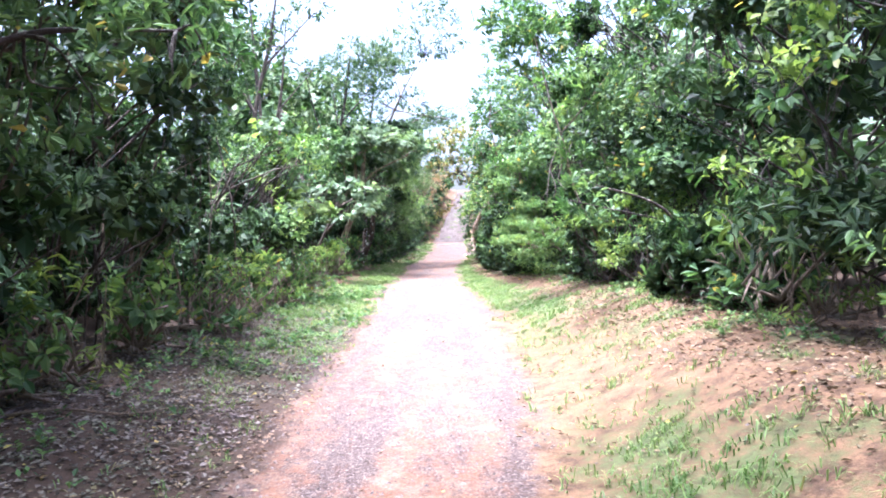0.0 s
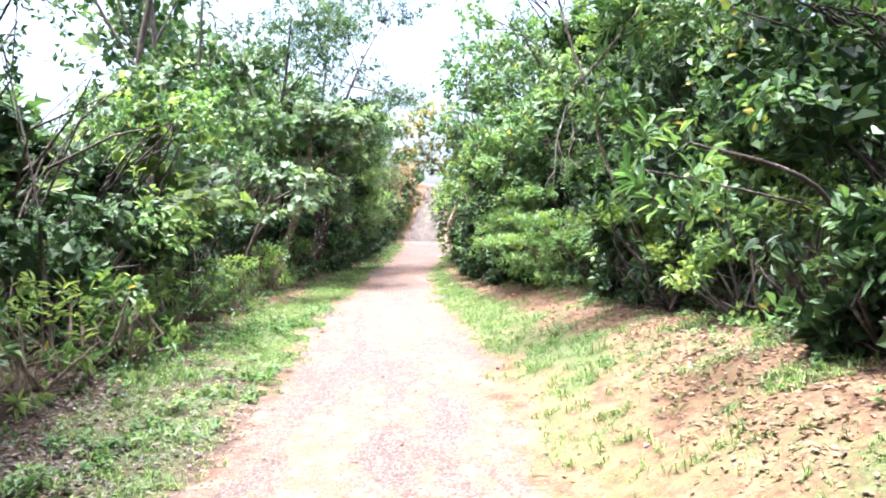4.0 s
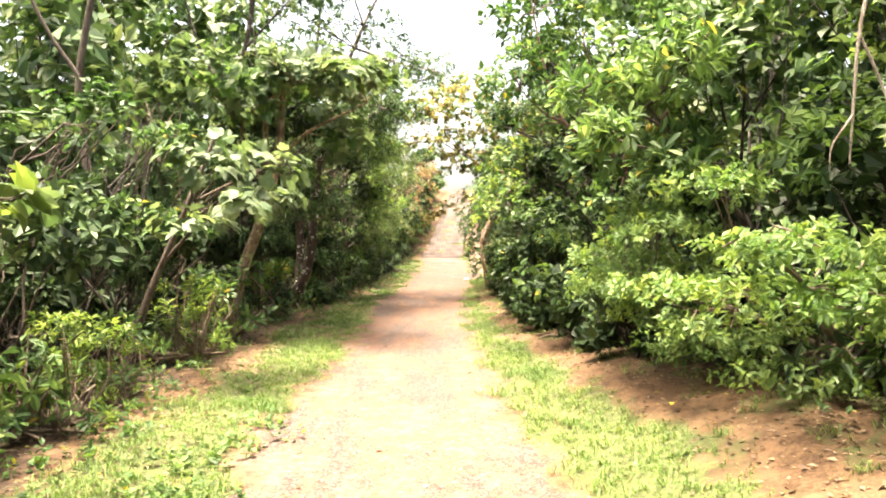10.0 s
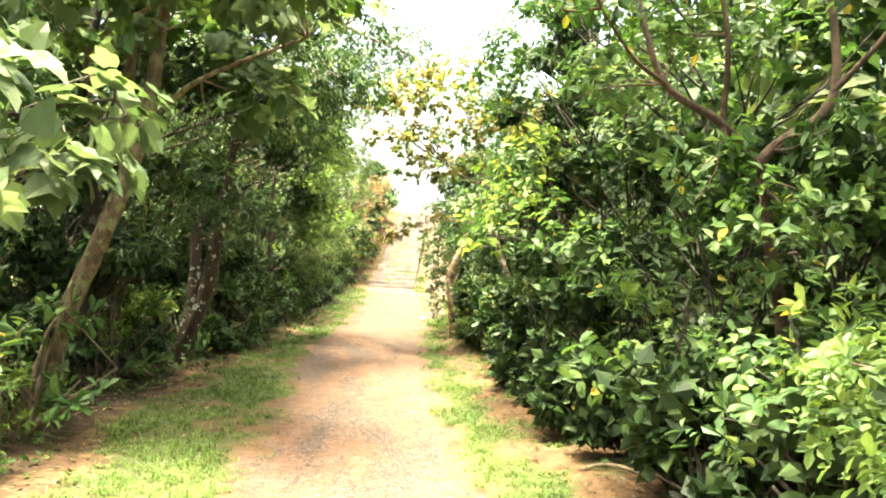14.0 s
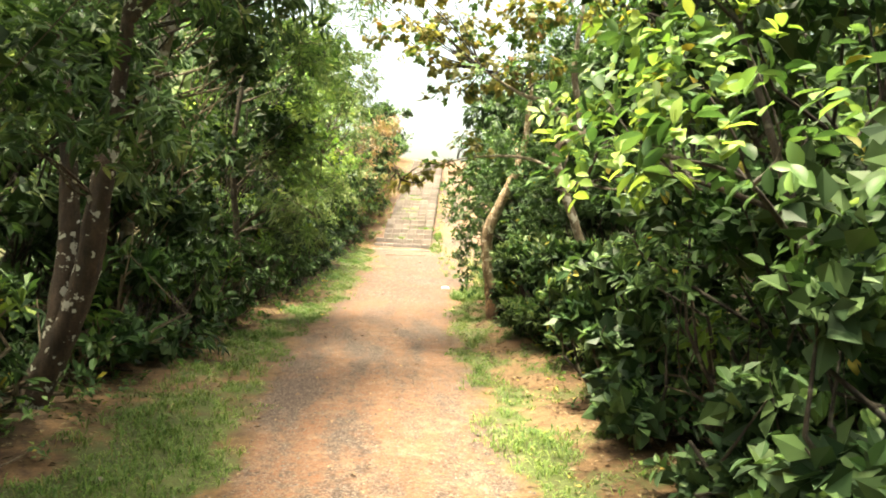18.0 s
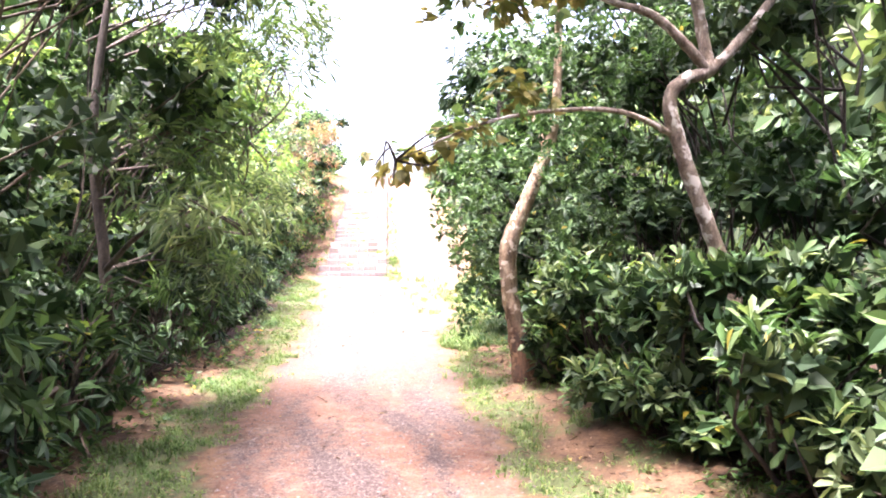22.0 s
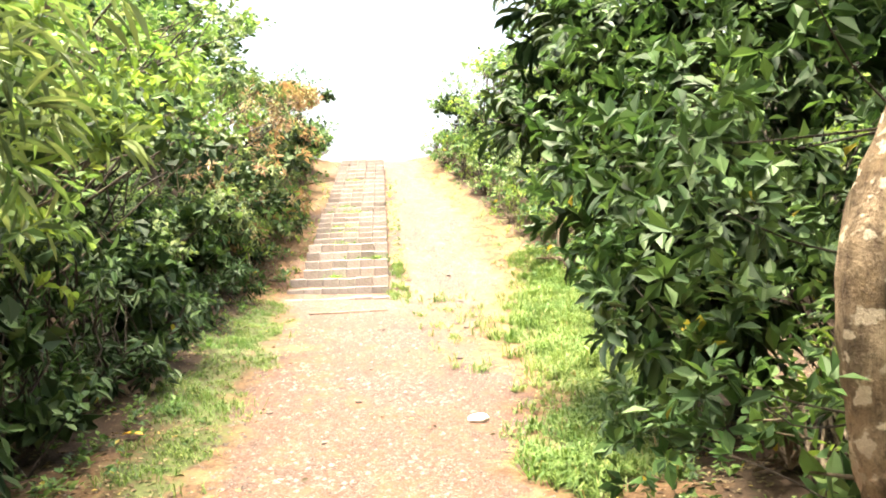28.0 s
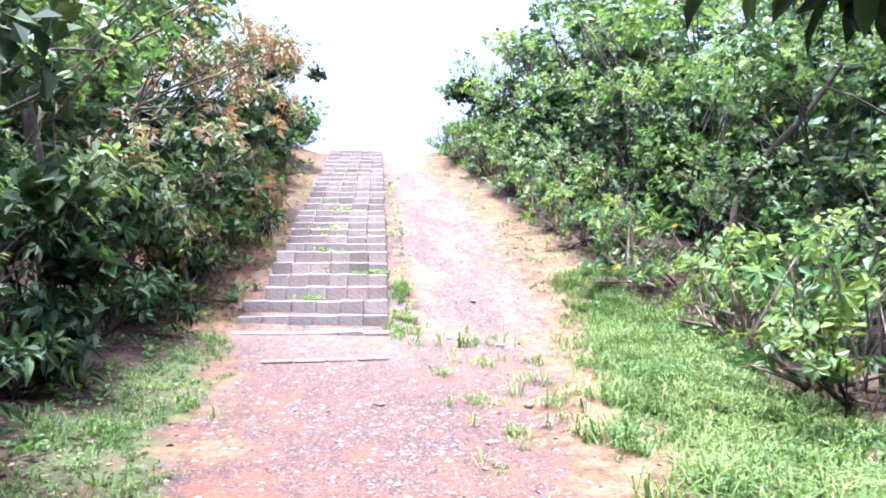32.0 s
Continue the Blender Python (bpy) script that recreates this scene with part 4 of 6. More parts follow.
left_row = [(0.9, 6.2, 1.5, "dusky"), (3.0, 5.8, 1.5, "whorl"), (5.1, 5.6, 1.4, "whorl"), (7.1, 5.4, 1.4, "fine"), (9.1, 5.4, 1.4, "whorl"), (11.0, 4.0, 1.4, "fine"), (12.9, 3.3, 1.3, "pale"),
            (15.2, 3.0, 1.2, "dusky"), (17.3, 3.0, 1.2, "shade"), (19.4, 3.5, 1.2, "broad"), (21.5, 4.2, 1.2, "fine"), (23.4, 4.8, 1.3, "drooping"), (26.6, 5.4, 1.4, "drooping"),
            (28.6, 5.0, 1.2, "fine"), (30.6, 4.6, 1.3, "pale"), (32.6, 4.2, 1.3, "pale"), (34.6, 4.0, 1.3, "pale"), (36.5, 3.9, 1.3, "grey"), (38.4, 3.9, 1.3, "grey"), (40.3, 3.6, 1.2, "drooping"),
            (42.2, 3.4, 1.2, "red"), (44.1, 3.2, 1.2, "red"), (46.1, 3.0, 1.2, "red"), (48.2, 3.0, 1.2, "fine"), (50.4, 2.8, 1.2, "broad"), (52.8, 2.6, 1.2, "fine")]
right_row = [(1.2, 5.6, 1.6, "fine"), (3.5, 5.0, 1.5, "dusky"), (5.7, 5.0, 1.5, "dusky"), (7.8, 5.0, 1.5, "whorl"), (9.9, 5.2, 1.5, "broad"), (12.0, 6.0, 1.5, "fine"), (14.1, 5.6, 1.5, "pale"), (16.2, 5.8, 1.5, "pale"),
             (18.3, 7.6, 1.5, "ovate"), (20.3, 2.9, 1.4, "ovate"), (22.2, 7.0, 1.4, "ovate"), (24.1, 6.4, 1.4, "shade"), (26.0, 5.4, 1.2, "whorl"), (28.3, 4.8, 1.2, "fine"), (30.3, 4.8, 1.2, "fine"), (32.4, 5.0, 1.2, "fine"),
             (36.6, 3.8, 1.4, "pale"), (38.9, 4.2, 1.4, "grey"), (41.1, 4.4, 1.4, "grey"), (43.3, 4.2, 1.4, "pale"), (45.5, 4.0, 1.4, "grey"), (47.8, 3.8, 1.4, "grey"), (50.1, 3.4, 1.3, "pale"), (52.4, 3.0, 1.3, "grey"), (54.7, 2.8, 1.3, "grey")]
for row, side, front, where in ((left_row, 1, FRONT_L, "by the shaded path"), (right_row, -1, FRONT_R, "on the path bank")):
    for n, (y, h, r, kind) in enumerate(row):
        x = float(front(y)) - side * (1.12 * r + 0.1 * (side > 0 and 31 < y < 41) + (0.28 if n % 3 == 1 else (-0.12 if n % 3 == 2 else 0.0)) * (y < 34))
        lean = float(np.interp(y, [0, 7, 10, 11, 13, 15, 20, 22, 23.4, 27, 31, 36], [1.0, 1.1, 0.9, 1.0, 0.9, 0.4, 0.3, 0.8, 1.5, 2.0, 1.0, 1.2])) if side > 0 else float(np.interp(y, [0, 11, 16, 18, 26, 29], [-0.9, -0.4, -0.2, -0.6, -0.5, -0.2]))
        plant("shrub", WORDS[kind] + " " + where, "shrub", x, y, h, r, kind, ((0.8 if y > 31 else 1.0) if 14 < y < 41.5 else (1.0 if y < 8 else 0.7)) if side > 0 and y < 41.5 else (0.35 if y < 12 else 0.12), side, 8 if side > 0 and y < 32 else 4, (BARK_DARK, TWIG, BARK_GREY)[n % 3 if side > 0 else 0], (0.38 if side < 0 and 17 < y < 25 else 0.22) if y < 34 else 0.6, DENSITY * (0.6 if side > 0 and 14 < y < 20 else 1.0 if y < 33 else (0.85 if y < 44 else 0.65)), 100 + n + (side > 0) * 50,
              (lean, 0), 0.023, dense_to=(2.0 if side > 0 and y < 22 else 1.7 if side < 0 and y > 34 else 2.4 if y > 34 else 3.4) if (17 if side < 0 else 10) < y < (26 if side < 0 else 22) or y > 34 else 2.5 if side < 0 and 9 < y < 13 else 9.0, spread=(0.9 if y < 14 else 0.5) if side > 0 else 0.4, foot=0.62 if side > 0 and y < 31 else (1.05 if side < 0 and y > 16 else 0.9))

# shrubs added deeper in the thicket, dark-leaved to carry its shade
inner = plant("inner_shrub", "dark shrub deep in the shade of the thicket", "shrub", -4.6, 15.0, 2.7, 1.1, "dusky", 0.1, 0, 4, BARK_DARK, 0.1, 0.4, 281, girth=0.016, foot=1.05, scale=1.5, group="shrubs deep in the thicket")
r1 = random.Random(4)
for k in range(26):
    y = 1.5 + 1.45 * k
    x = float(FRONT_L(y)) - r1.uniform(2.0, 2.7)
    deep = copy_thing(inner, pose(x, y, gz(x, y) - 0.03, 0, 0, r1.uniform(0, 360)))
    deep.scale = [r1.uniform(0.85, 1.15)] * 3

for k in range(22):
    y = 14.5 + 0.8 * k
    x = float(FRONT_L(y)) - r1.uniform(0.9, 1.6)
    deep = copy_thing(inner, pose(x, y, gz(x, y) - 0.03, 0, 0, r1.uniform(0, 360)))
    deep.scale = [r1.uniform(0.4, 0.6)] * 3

# undergrowth at the foot of the rows
low_a = plant("undergrowth_plant", "low leafy plant at the edge of the thicket", "plant", -3.1, 2.2, 0.55, 0.42, "broad", 0.08, 0, 2, TWIG, 0.3, 0.8, 301, girth=0.012)
low_b = plant("undergrowth_plant", "low narrow-leaved plant at the edge of the thicket", "plant", -3.0, 3.6, 0.6, 0.45, "shoot", 0.08, 0, 2, TWIG, 0.3, 0.7, 302, girth=0.012)
low_c = plant("undergrowth_plant", "low dark plant at the edge of the thicket", "plant", -3.2, 5.2, 0.75, 0.5, "glossy", 0.08, 0, 2, TWIG, 0.15, 0.8, 303, girth=0.014)
r2 = random.Random(9)
for k in range(170):
    side = -1 if k % 2 else 1
    y = 2.5 + 0.3 * k + r2.uniform(-0.4, 0.4)
    if (side > 0 and 33.5 < y < 37.5) or (side < 0 and 30 < y < 41) or (side < 0 and y < 7 and k % 4 == 1):
        continue
    x = (float(BUSH_L(y)) - 0.25 if side < 0 else float(BUSH_R(y)) + 0.3) + r2.uniform(-0.15, 0.2)
    m = copy_thing(r2.choice((low_a, low_b, low_c)), pose(x, y, gz(x, y) - 0.02, 0, 0, r2.uniform(0, 360)))
    m.scale = [r2.uniform(0.8, 1.5)] * 3

def build_herbs():
    """Small leafy weeds along both edges of the thicket and in the near grass."""
    rng = np.random.default_rng(71)
    y = rng.uniform(3, 43, 2600)
    side = np.where(rng.random(2600) < 0.5, -1, 1)
    x = np.where(side < 0, BUSH_L(y) + rng.normal(0.05, 0.2, 2600), BUSH_R(y) - rng.normal(0.05, 0.2, 2600))
    keep = waves(x, y, 33, 1.1) > -0.25
    x, y = x[keep], y[keep]
    yn = rng.uniform(7, 17, 1500)
    xn = rng.uniform(-2.5, -1.1, 1500)
    near = waves(xn, yn, 35, 0.8) > 0.2
    x, y = np.concatenate([x, xn[near]]), np.concatenate([y, yn[near]])
    p = np.stack([x, y, ground_z(x, y) + rng.uniform(0.02, 0.10, len(x))], 1)
    a = np.tile((0, 0, 1.0), (len(p), 1)) + rng.normal(scale=0.35, size=p.shape)
    v, f, s = tufts(rng, p, a, "herb", 0.5, 1.0)
    tagged(new("weeds", mesh_from("weeds", v, f, KINDS["herb"][7], s)), "small leafy weeds at the edges of the thicket", "weeds", kind="stuff")


build_herbs()

# low shrubs that close the foot of the hillside rows
hill_feet = [(4.6, 38.6, 1.5, 0.8, "grey"), (4.9, 40.2, 1.4, 0.8, "broad"), (4.95, 42.0, 1.5, 0.8, "grey"), (4.75, 43.8, 1.4, 0.8, "broad"), (4.5, 45.6, 1.3, 0.8, "grey"),
             (4.3, 47.4, 1.2, 0.7, "grey"), (4.15, 49.2, 1.2, 0.7, "broad"), (4.0, 51.0, 1.1, 0.7, "grey")]
# dark leaves low under the paler row, so its shade is in their colour
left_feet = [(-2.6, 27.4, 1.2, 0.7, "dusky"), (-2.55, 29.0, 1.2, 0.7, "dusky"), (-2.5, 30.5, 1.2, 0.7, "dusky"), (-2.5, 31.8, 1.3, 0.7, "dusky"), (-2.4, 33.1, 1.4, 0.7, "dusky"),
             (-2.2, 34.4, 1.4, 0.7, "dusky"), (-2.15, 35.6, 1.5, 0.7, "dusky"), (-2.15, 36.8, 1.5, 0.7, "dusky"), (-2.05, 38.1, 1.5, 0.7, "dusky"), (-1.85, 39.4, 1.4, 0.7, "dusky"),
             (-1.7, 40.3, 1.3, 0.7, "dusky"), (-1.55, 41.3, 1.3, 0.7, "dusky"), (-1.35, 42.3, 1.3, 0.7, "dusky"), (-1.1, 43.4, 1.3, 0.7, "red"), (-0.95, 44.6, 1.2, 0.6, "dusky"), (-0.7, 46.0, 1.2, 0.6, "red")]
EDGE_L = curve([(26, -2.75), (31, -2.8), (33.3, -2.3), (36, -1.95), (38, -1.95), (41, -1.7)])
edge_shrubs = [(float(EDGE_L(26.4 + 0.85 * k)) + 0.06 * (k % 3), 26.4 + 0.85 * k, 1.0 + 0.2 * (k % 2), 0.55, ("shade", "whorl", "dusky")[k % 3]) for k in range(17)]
bank_shrubs = [(2.75, 17.6, 1.4, 0.8, "broad"), (2.4, 19.2, 1.5, 0.8, "glossy"), (2.1, 20.8, 1.6, 0.8, "glossy"), (1.95, 22.4, 1.6, 0.8, "shade"), (2.0, 24.0, 1.5, 0.8, "whorl"),
               (2.1, 25.7, 1.4, 0.8, "shade"), (2.75, 28.4, 2.2, 0.8, "fine"), (2.7, 30.2, 2.2, 0.8, "fine"), (2.7, 31.8, 2.0, 0.8, "fine"), (3.05, 33.3, 1.4, 0.6, "broad"),
               (3.4, 13.0, 1.3, 0.8, "spray"), (3.6, 11.0, 1.2, 0.8, "broad")]
# dark shrubs filling the bank's foot; their colour stands in for shade under bushes
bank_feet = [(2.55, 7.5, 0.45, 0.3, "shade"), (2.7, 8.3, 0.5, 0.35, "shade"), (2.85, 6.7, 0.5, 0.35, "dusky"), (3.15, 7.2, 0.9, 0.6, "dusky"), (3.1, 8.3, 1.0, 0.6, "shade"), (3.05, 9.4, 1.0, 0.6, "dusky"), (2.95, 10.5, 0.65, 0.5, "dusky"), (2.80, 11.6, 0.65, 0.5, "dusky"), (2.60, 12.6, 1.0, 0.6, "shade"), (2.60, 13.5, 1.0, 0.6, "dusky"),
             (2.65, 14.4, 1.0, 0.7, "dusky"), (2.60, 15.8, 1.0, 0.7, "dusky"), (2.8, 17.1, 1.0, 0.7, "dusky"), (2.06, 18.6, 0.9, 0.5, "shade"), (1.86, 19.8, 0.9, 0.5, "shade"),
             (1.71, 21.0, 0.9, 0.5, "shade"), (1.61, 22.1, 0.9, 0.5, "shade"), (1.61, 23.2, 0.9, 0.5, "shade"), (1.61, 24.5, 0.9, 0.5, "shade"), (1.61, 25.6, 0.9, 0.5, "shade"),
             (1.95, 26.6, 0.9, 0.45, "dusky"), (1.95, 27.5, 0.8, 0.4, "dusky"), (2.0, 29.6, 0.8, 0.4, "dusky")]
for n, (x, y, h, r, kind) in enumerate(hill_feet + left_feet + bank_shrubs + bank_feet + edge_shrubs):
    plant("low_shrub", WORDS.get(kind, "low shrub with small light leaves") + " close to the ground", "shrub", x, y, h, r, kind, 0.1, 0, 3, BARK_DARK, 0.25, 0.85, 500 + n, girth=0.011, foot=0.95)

# ---------- trees that stand out ----------
tree("leaning_tree", "slender leaning tree with mossy trunk and large lobed leaves", "tree", (-3.2, 21.9),
     [([(-2.94, 22.0, 1.94), (-2.62, 21.9, 2.7), (-2.36, 21.85, 3.55), (-2.29, 21.9, 4.4), (-2.2, 21.9, 5.0)], (0.11, 0.085, 0.075, 0.06, 0.03)),
      ([(-2.5, 21.88, 3.1), (-2.55, 21.95, 3.9), (-2.5, 22.1, 5.2)], (0.06, 0.05, 0.02))],
     [([(-2.3, 21.9, 3.6), (-1.9, 21.8, 3.95), (-1.0, 21.7, 4.35)], (0.035, 0.025, 0.01)), ([(-2.6, 21.9, 3.2), (-2.85, 21.8, 4.1), (-2.0, 21.5, 4.6), (-1.4, 21.3, 4.95)], (0.03, 0.025, 0.02, 0.008))],
     [ball(-2.2, 22.0, 4.7, 0.8, 0.6), ball(-1.3, 21.6, 4.7, 0.7, 0.5), ball(-2.8, 21.6, 4.5, 0.7, 0.6), ball(-1.9, 22.2, 4.95, 0.6, 0.6), ball(-1.6, 22.6, 4.0, 0.6, 0.6), ball(-1.1, 22.0, 4.85, 0.5, 0.6), ball(-3.3, 21.0, 4.6, 0.7, 0.6), ball(-1.2, 20.9, 4.6, 0.5, 0.5), ball(-2.5, 21.4, 4.8, 0.55, 0.6)],
     "lobed", BARK_MOSS, 1.1, 0.2, 401)
tree("small_tree", "young tree with big pale lobed leaves over the grass edge", "tree", (-3.4, 18.7),
     [([(-3.1, 18.7, 1.7), (-2.7, 18.7, 2.6), (-2.4, 18.8, 3.4)], (0.045, 0.04, 0.03, 0.015))],
     [([(-2.9, 18.7, 2.1), (-2.3, 18.4, 2.6), (-1.9, 18.1, 2.7)], (0.022, 0.016, 0.008)), ([(-2.6, 18.7, 2.7), (-2.1, 19.0, 3.0), (-1.7, 19.2, 3.15)], (0.02, 0.015, 0.008))],
     [ball(-1.9, 18.1, 2.62, 0.33, 0.5), ball(-1.85, 18.9, 2.82, 0.36, 0.5), ball(-1.75, 19.2, 3.1, 0.33, 0.5), ball(-2.35, 18.6, 3.05, 0.5, 0.6), ball(-2.5, 18.2, 2.5, 0.4, 0.5)], "lobed", BARK_GREY, 1.15, 0.0, 402, 7)
tree("small_tree", "young tree with yellowish lobed leaves beside the path", "tree", (-3.3, 13.6),
     [([(-3.2, 13.6, 1.6), (-3.0, 13.6, 2.6), (-2.9, 13.7, 4.2)], (0.05, 0.045, 0.04, 0.02))],
     [([(-3.1, 13.6, 2.0), (-2.7, 13.3, 2.35), (-2.3, 13.1, 2.4)], (0.02, 0.015, 0.008)), ([(-3.0, 13.6, 2.4), (-2.7, 14.1, 2.6), (-2.35, 14.4, 2.5)], (0.02, 0.014, 0.008))],
     [ball(-2.35, 13.1, 2.3, 0.36, 0.5), ball(-2.4, 14.4, 2.4, 0.38, 0.5), ball(-2.7, 13.8, 2.7, 0.42, 0.5), ball(-2.8, 13.2, 2.95, 0.45, 0.6), ball(-2.9, 14.5, 2.1, 0.4, 0.5), ball(-2.8, 13.6, 3.7, 0.6, 0.7)], "yellowing", BARK_GREY, 1.4, 0.4, 403, 7)
plant("low_shrub", "low yellow-green feathery shrub on the grass edge", "shrub", -2.85, 16.4, 0.95, 0.6, "shoot", 0.12, 0, 4, TWIG, 0.35, 1.1, 404, girth=0.016)
tree("speckled_tree", "dark double trunk tree speckled with pale lichen", "tree", (-2.85, 25.0),
     [([(-2.75, 25.0, 1.3), (-2.47, 24.95, 1.95), (-2.36, 24.95, 2.6), (-2.3, 25.0, 3.2), (-2.15, 25.0, 4.4)], (0.14, 0.11, 0.095, 0.085, 0.07, 0.03)),
      ([(-2.68, 25.0, 1.5), (-2.62, 25.1, 2.5), (-2.75, 25.2, 3.8)], (0.08, 0.075, 0.035))],
     [([(-2.2, 25.0, 3.9), (-1.6, 24.9, 4.5), (-1.0, 24.8, 4.9)], (0.04, 0.028, 0.012)), ([(-2.3, 25.0, 3.1), (-1.95, 24.7, 3.4), (-1.7, 24.3, 3.4)], (0.03, 0.02, 0.01))],
     [ball(-2.3, 24.8, 3.3, 0.6, 0.7), ball(-1.95, 24.5, 3.0, 0.42, 0.6), ball(-2.7, 25.2, 4.3, 0.9, 0.7), ball(-1.6, 25.2, 4.9, 0.8, 0.6), ball(-1.2, 25.6, 5.3, 0.6, 0.6), ball(-1.0, 26.4, 5.2, 0.6, 0.6), ball(-0.9, 27.5, 5.4, 0.6, 0.6), ball(-1.5, 26.2, 4.4, 0.6, 0.6), ball(-2.6, 24.2, 3.0, 0.5, 0.6)], "drooping", BARK_LICHEN, 1.0, 0.2, 405)
tree("acacia_tree", "slim acacia with long narrow grey-green leaves", "tree", (-2.35, 29.8),
     [([(-2.3, 29.8, 1.8), (-2.33, 29.8, 2.5), (-2.4, 29.8, 3.6), (-2.2, 29.9, 5.2)], (0.055, 0.05, 0.045, 0.04, 0.02))],
     [([(-2.33, 29.8, 2.4), (-1.8, 29.0, 2.7), (-1.1, 28.0, 2.6)], (0.025, 0.018, 0.006)), ([(-2.35, 29.8, 3.2), (-1.8, 30.2, 3.6), (-1.3, 30.8, 3.6)], (0.025, 0.016, 0.006))],
     [ball(-1.25, 27.9, 2.72, 0.27, 0.5), ball(-1.5, 28.6, 2.75, 0.4, 0.5), ball(-1.7, 30.0, 3.4, 0.6, 0.7), ball(-1.6, 30.6, 2.4, 0.5, 0.7), ball(-1.6, 29.6, 4.6, 0.7, 0.8), ball(-1.3, 31.6, 3.1, 0.5, 0.7), ball(-2.0, 29.2, 5.3, 0.7, 0.7), ball(-1.0, 30.4, 4.3, 0.5, 0.7), ball(-0.9, 31.0, 4.9, 0.5, 0.7), ball(-1.2, 29.5, 4.9, 0.5, 0.7), ball(-0.9, 29.9, 5.5, 0.5, 0.7)],
     "lance", BARK_GREY, 1.1, 0.35, 406)
for n, (x, y, h, bx) in enumerate(((-3.7, 15.0, 6.3, 0.5), (-4.1, 17.4, 6.6, -0.3), (-3.3, 23.0, 6.6, 0.5), (-3.2, 27.2, 7.8, 0.9), (-4.6, 20.4, 7.0, 0.4))):
    z = gz(x, y)
    tree("slender_tree", "tall slender tree with bare pale trunk and thin crown", "tree", (x, y),
         [([(x + 0.15, y, z + 1.8), (x - 0.05, y + 0.1, z + 3.4), (x + bx * 0.6, y, z + 5), (x + bx, y, z + h)], (0.07, 0.06, 0.05, 0.04, 0.015))],
         [([(x, y, z + 3.6), (x - 0.5, y - 0.2, z + 4.6), (x - 0.8, y - 0.3, z + h - 0.6)], (0.035, 0.025, 0.01)), ([(x + bx * 0.5, y, z + 4.6), (x + bx + 0.6, y + 0.2, z + 5.6)], (0.03, 0.01))],
         [ball(x + bx, y, z + h, 0.6, 0.7), ball(x - 0.8, y - 0.3, z + h - 0.5, 0.5, 0.7), ball(x + bx + 0.6, y + 0.2, z + 5.8, 0.5, 0.6), ball(x + bx * 0.7, y, z + h - 0.9, 0.4, 0.6)], "drooping", BARK_DARK if n == 2 else BARK_GREY, 0.42, 0.2, 410 + n, 7)

# unseen crown lumps at y 22-26 and 29-32 added to shade path and thicket
tree("tall_tree", "tall thin tree with wispy dark crown above the path", "tree", (-2.95, 27.1),
     [([(-2.8, 27.1, 3.0), (-2.3, 27.1, 5.2), (-1.5, 27.1, 7.2), (-0.7, 27.1, 8.6)], (0.075, 0.065, 0.055, 0.04, 0.015)), ([(-2.4, 27.1, 4.8), (-1.6, 27.0, 5.8), (-0.7, 27.0, 6.5)], (0.035, 0.025, 0.01))],
     [([(-1.5, 27.1, 7.2), (-1.7, 26.9, 7.9), (-1.6, 26.8, 8.4)], (0.03, 0.02, 0.01)), ([(-1.7, 27.1, 6.7), (-0.8, 29.2, 6.9), (0.2, 30.6, 7.0), (0.5, 31.8, 7.1)], (0.035, 0.028, 0.02, 0.01))],
     [ball(-0.6, 27.0, 6.5, 0.45), ball(-1.2, 27.0, 7.2, 0.5), ball(-0.4, 27.2, 8.8, 0.7, 0.6), ball(0.4, 27.0, 9.1, 0.6, 0.6), ball(-1.6, 26.8, 8.3, 0.6, 0.7), ball(-2.3, 27.0, 6.6, 0.5), ball(-1.6, 27.1, 6.0, 0.35), ball(-1.3, 27.0, 9.4, 0.8, 0.6), ball(0.1, 27.2, 9.9, 0.8, 0.6), ball(-0.5, 27.0, 10.5, 0.9, 0.6), ball(-0.8, 29.5, 6.9, 0.7, 0.6), ball(0.0, 30.0, 7.0, 0.7, 0.6), ball(-0.5, 31.2, 7.0, 0.7, 0.6), ball(0.3, 31.7, 7.0, 0.7, 0.6), ball(-1.1, 30.6, 6.7, 0.6, 0.6), ball(-2.5, 22.5, 7.5, 1.0, 0.6), ball(-2.2, 24.0, 7.5, 1.0, 0.6), ball(-2.8, 25.3, 7.3, 1.0, 0.6), ball(-1.6, 23.3, 7.7, 0.9, 0.6), ball(-1.8, 25.2, 7.7, 0.9, 0.6), ball(-3.3, 23.8, 7.1, 1.0, 0.6), ball(-2.6, 26.6, 7.2, 0.9, 0.6)], "drooping", BARK_PALE, 0.62, 0.2, 418, 8)
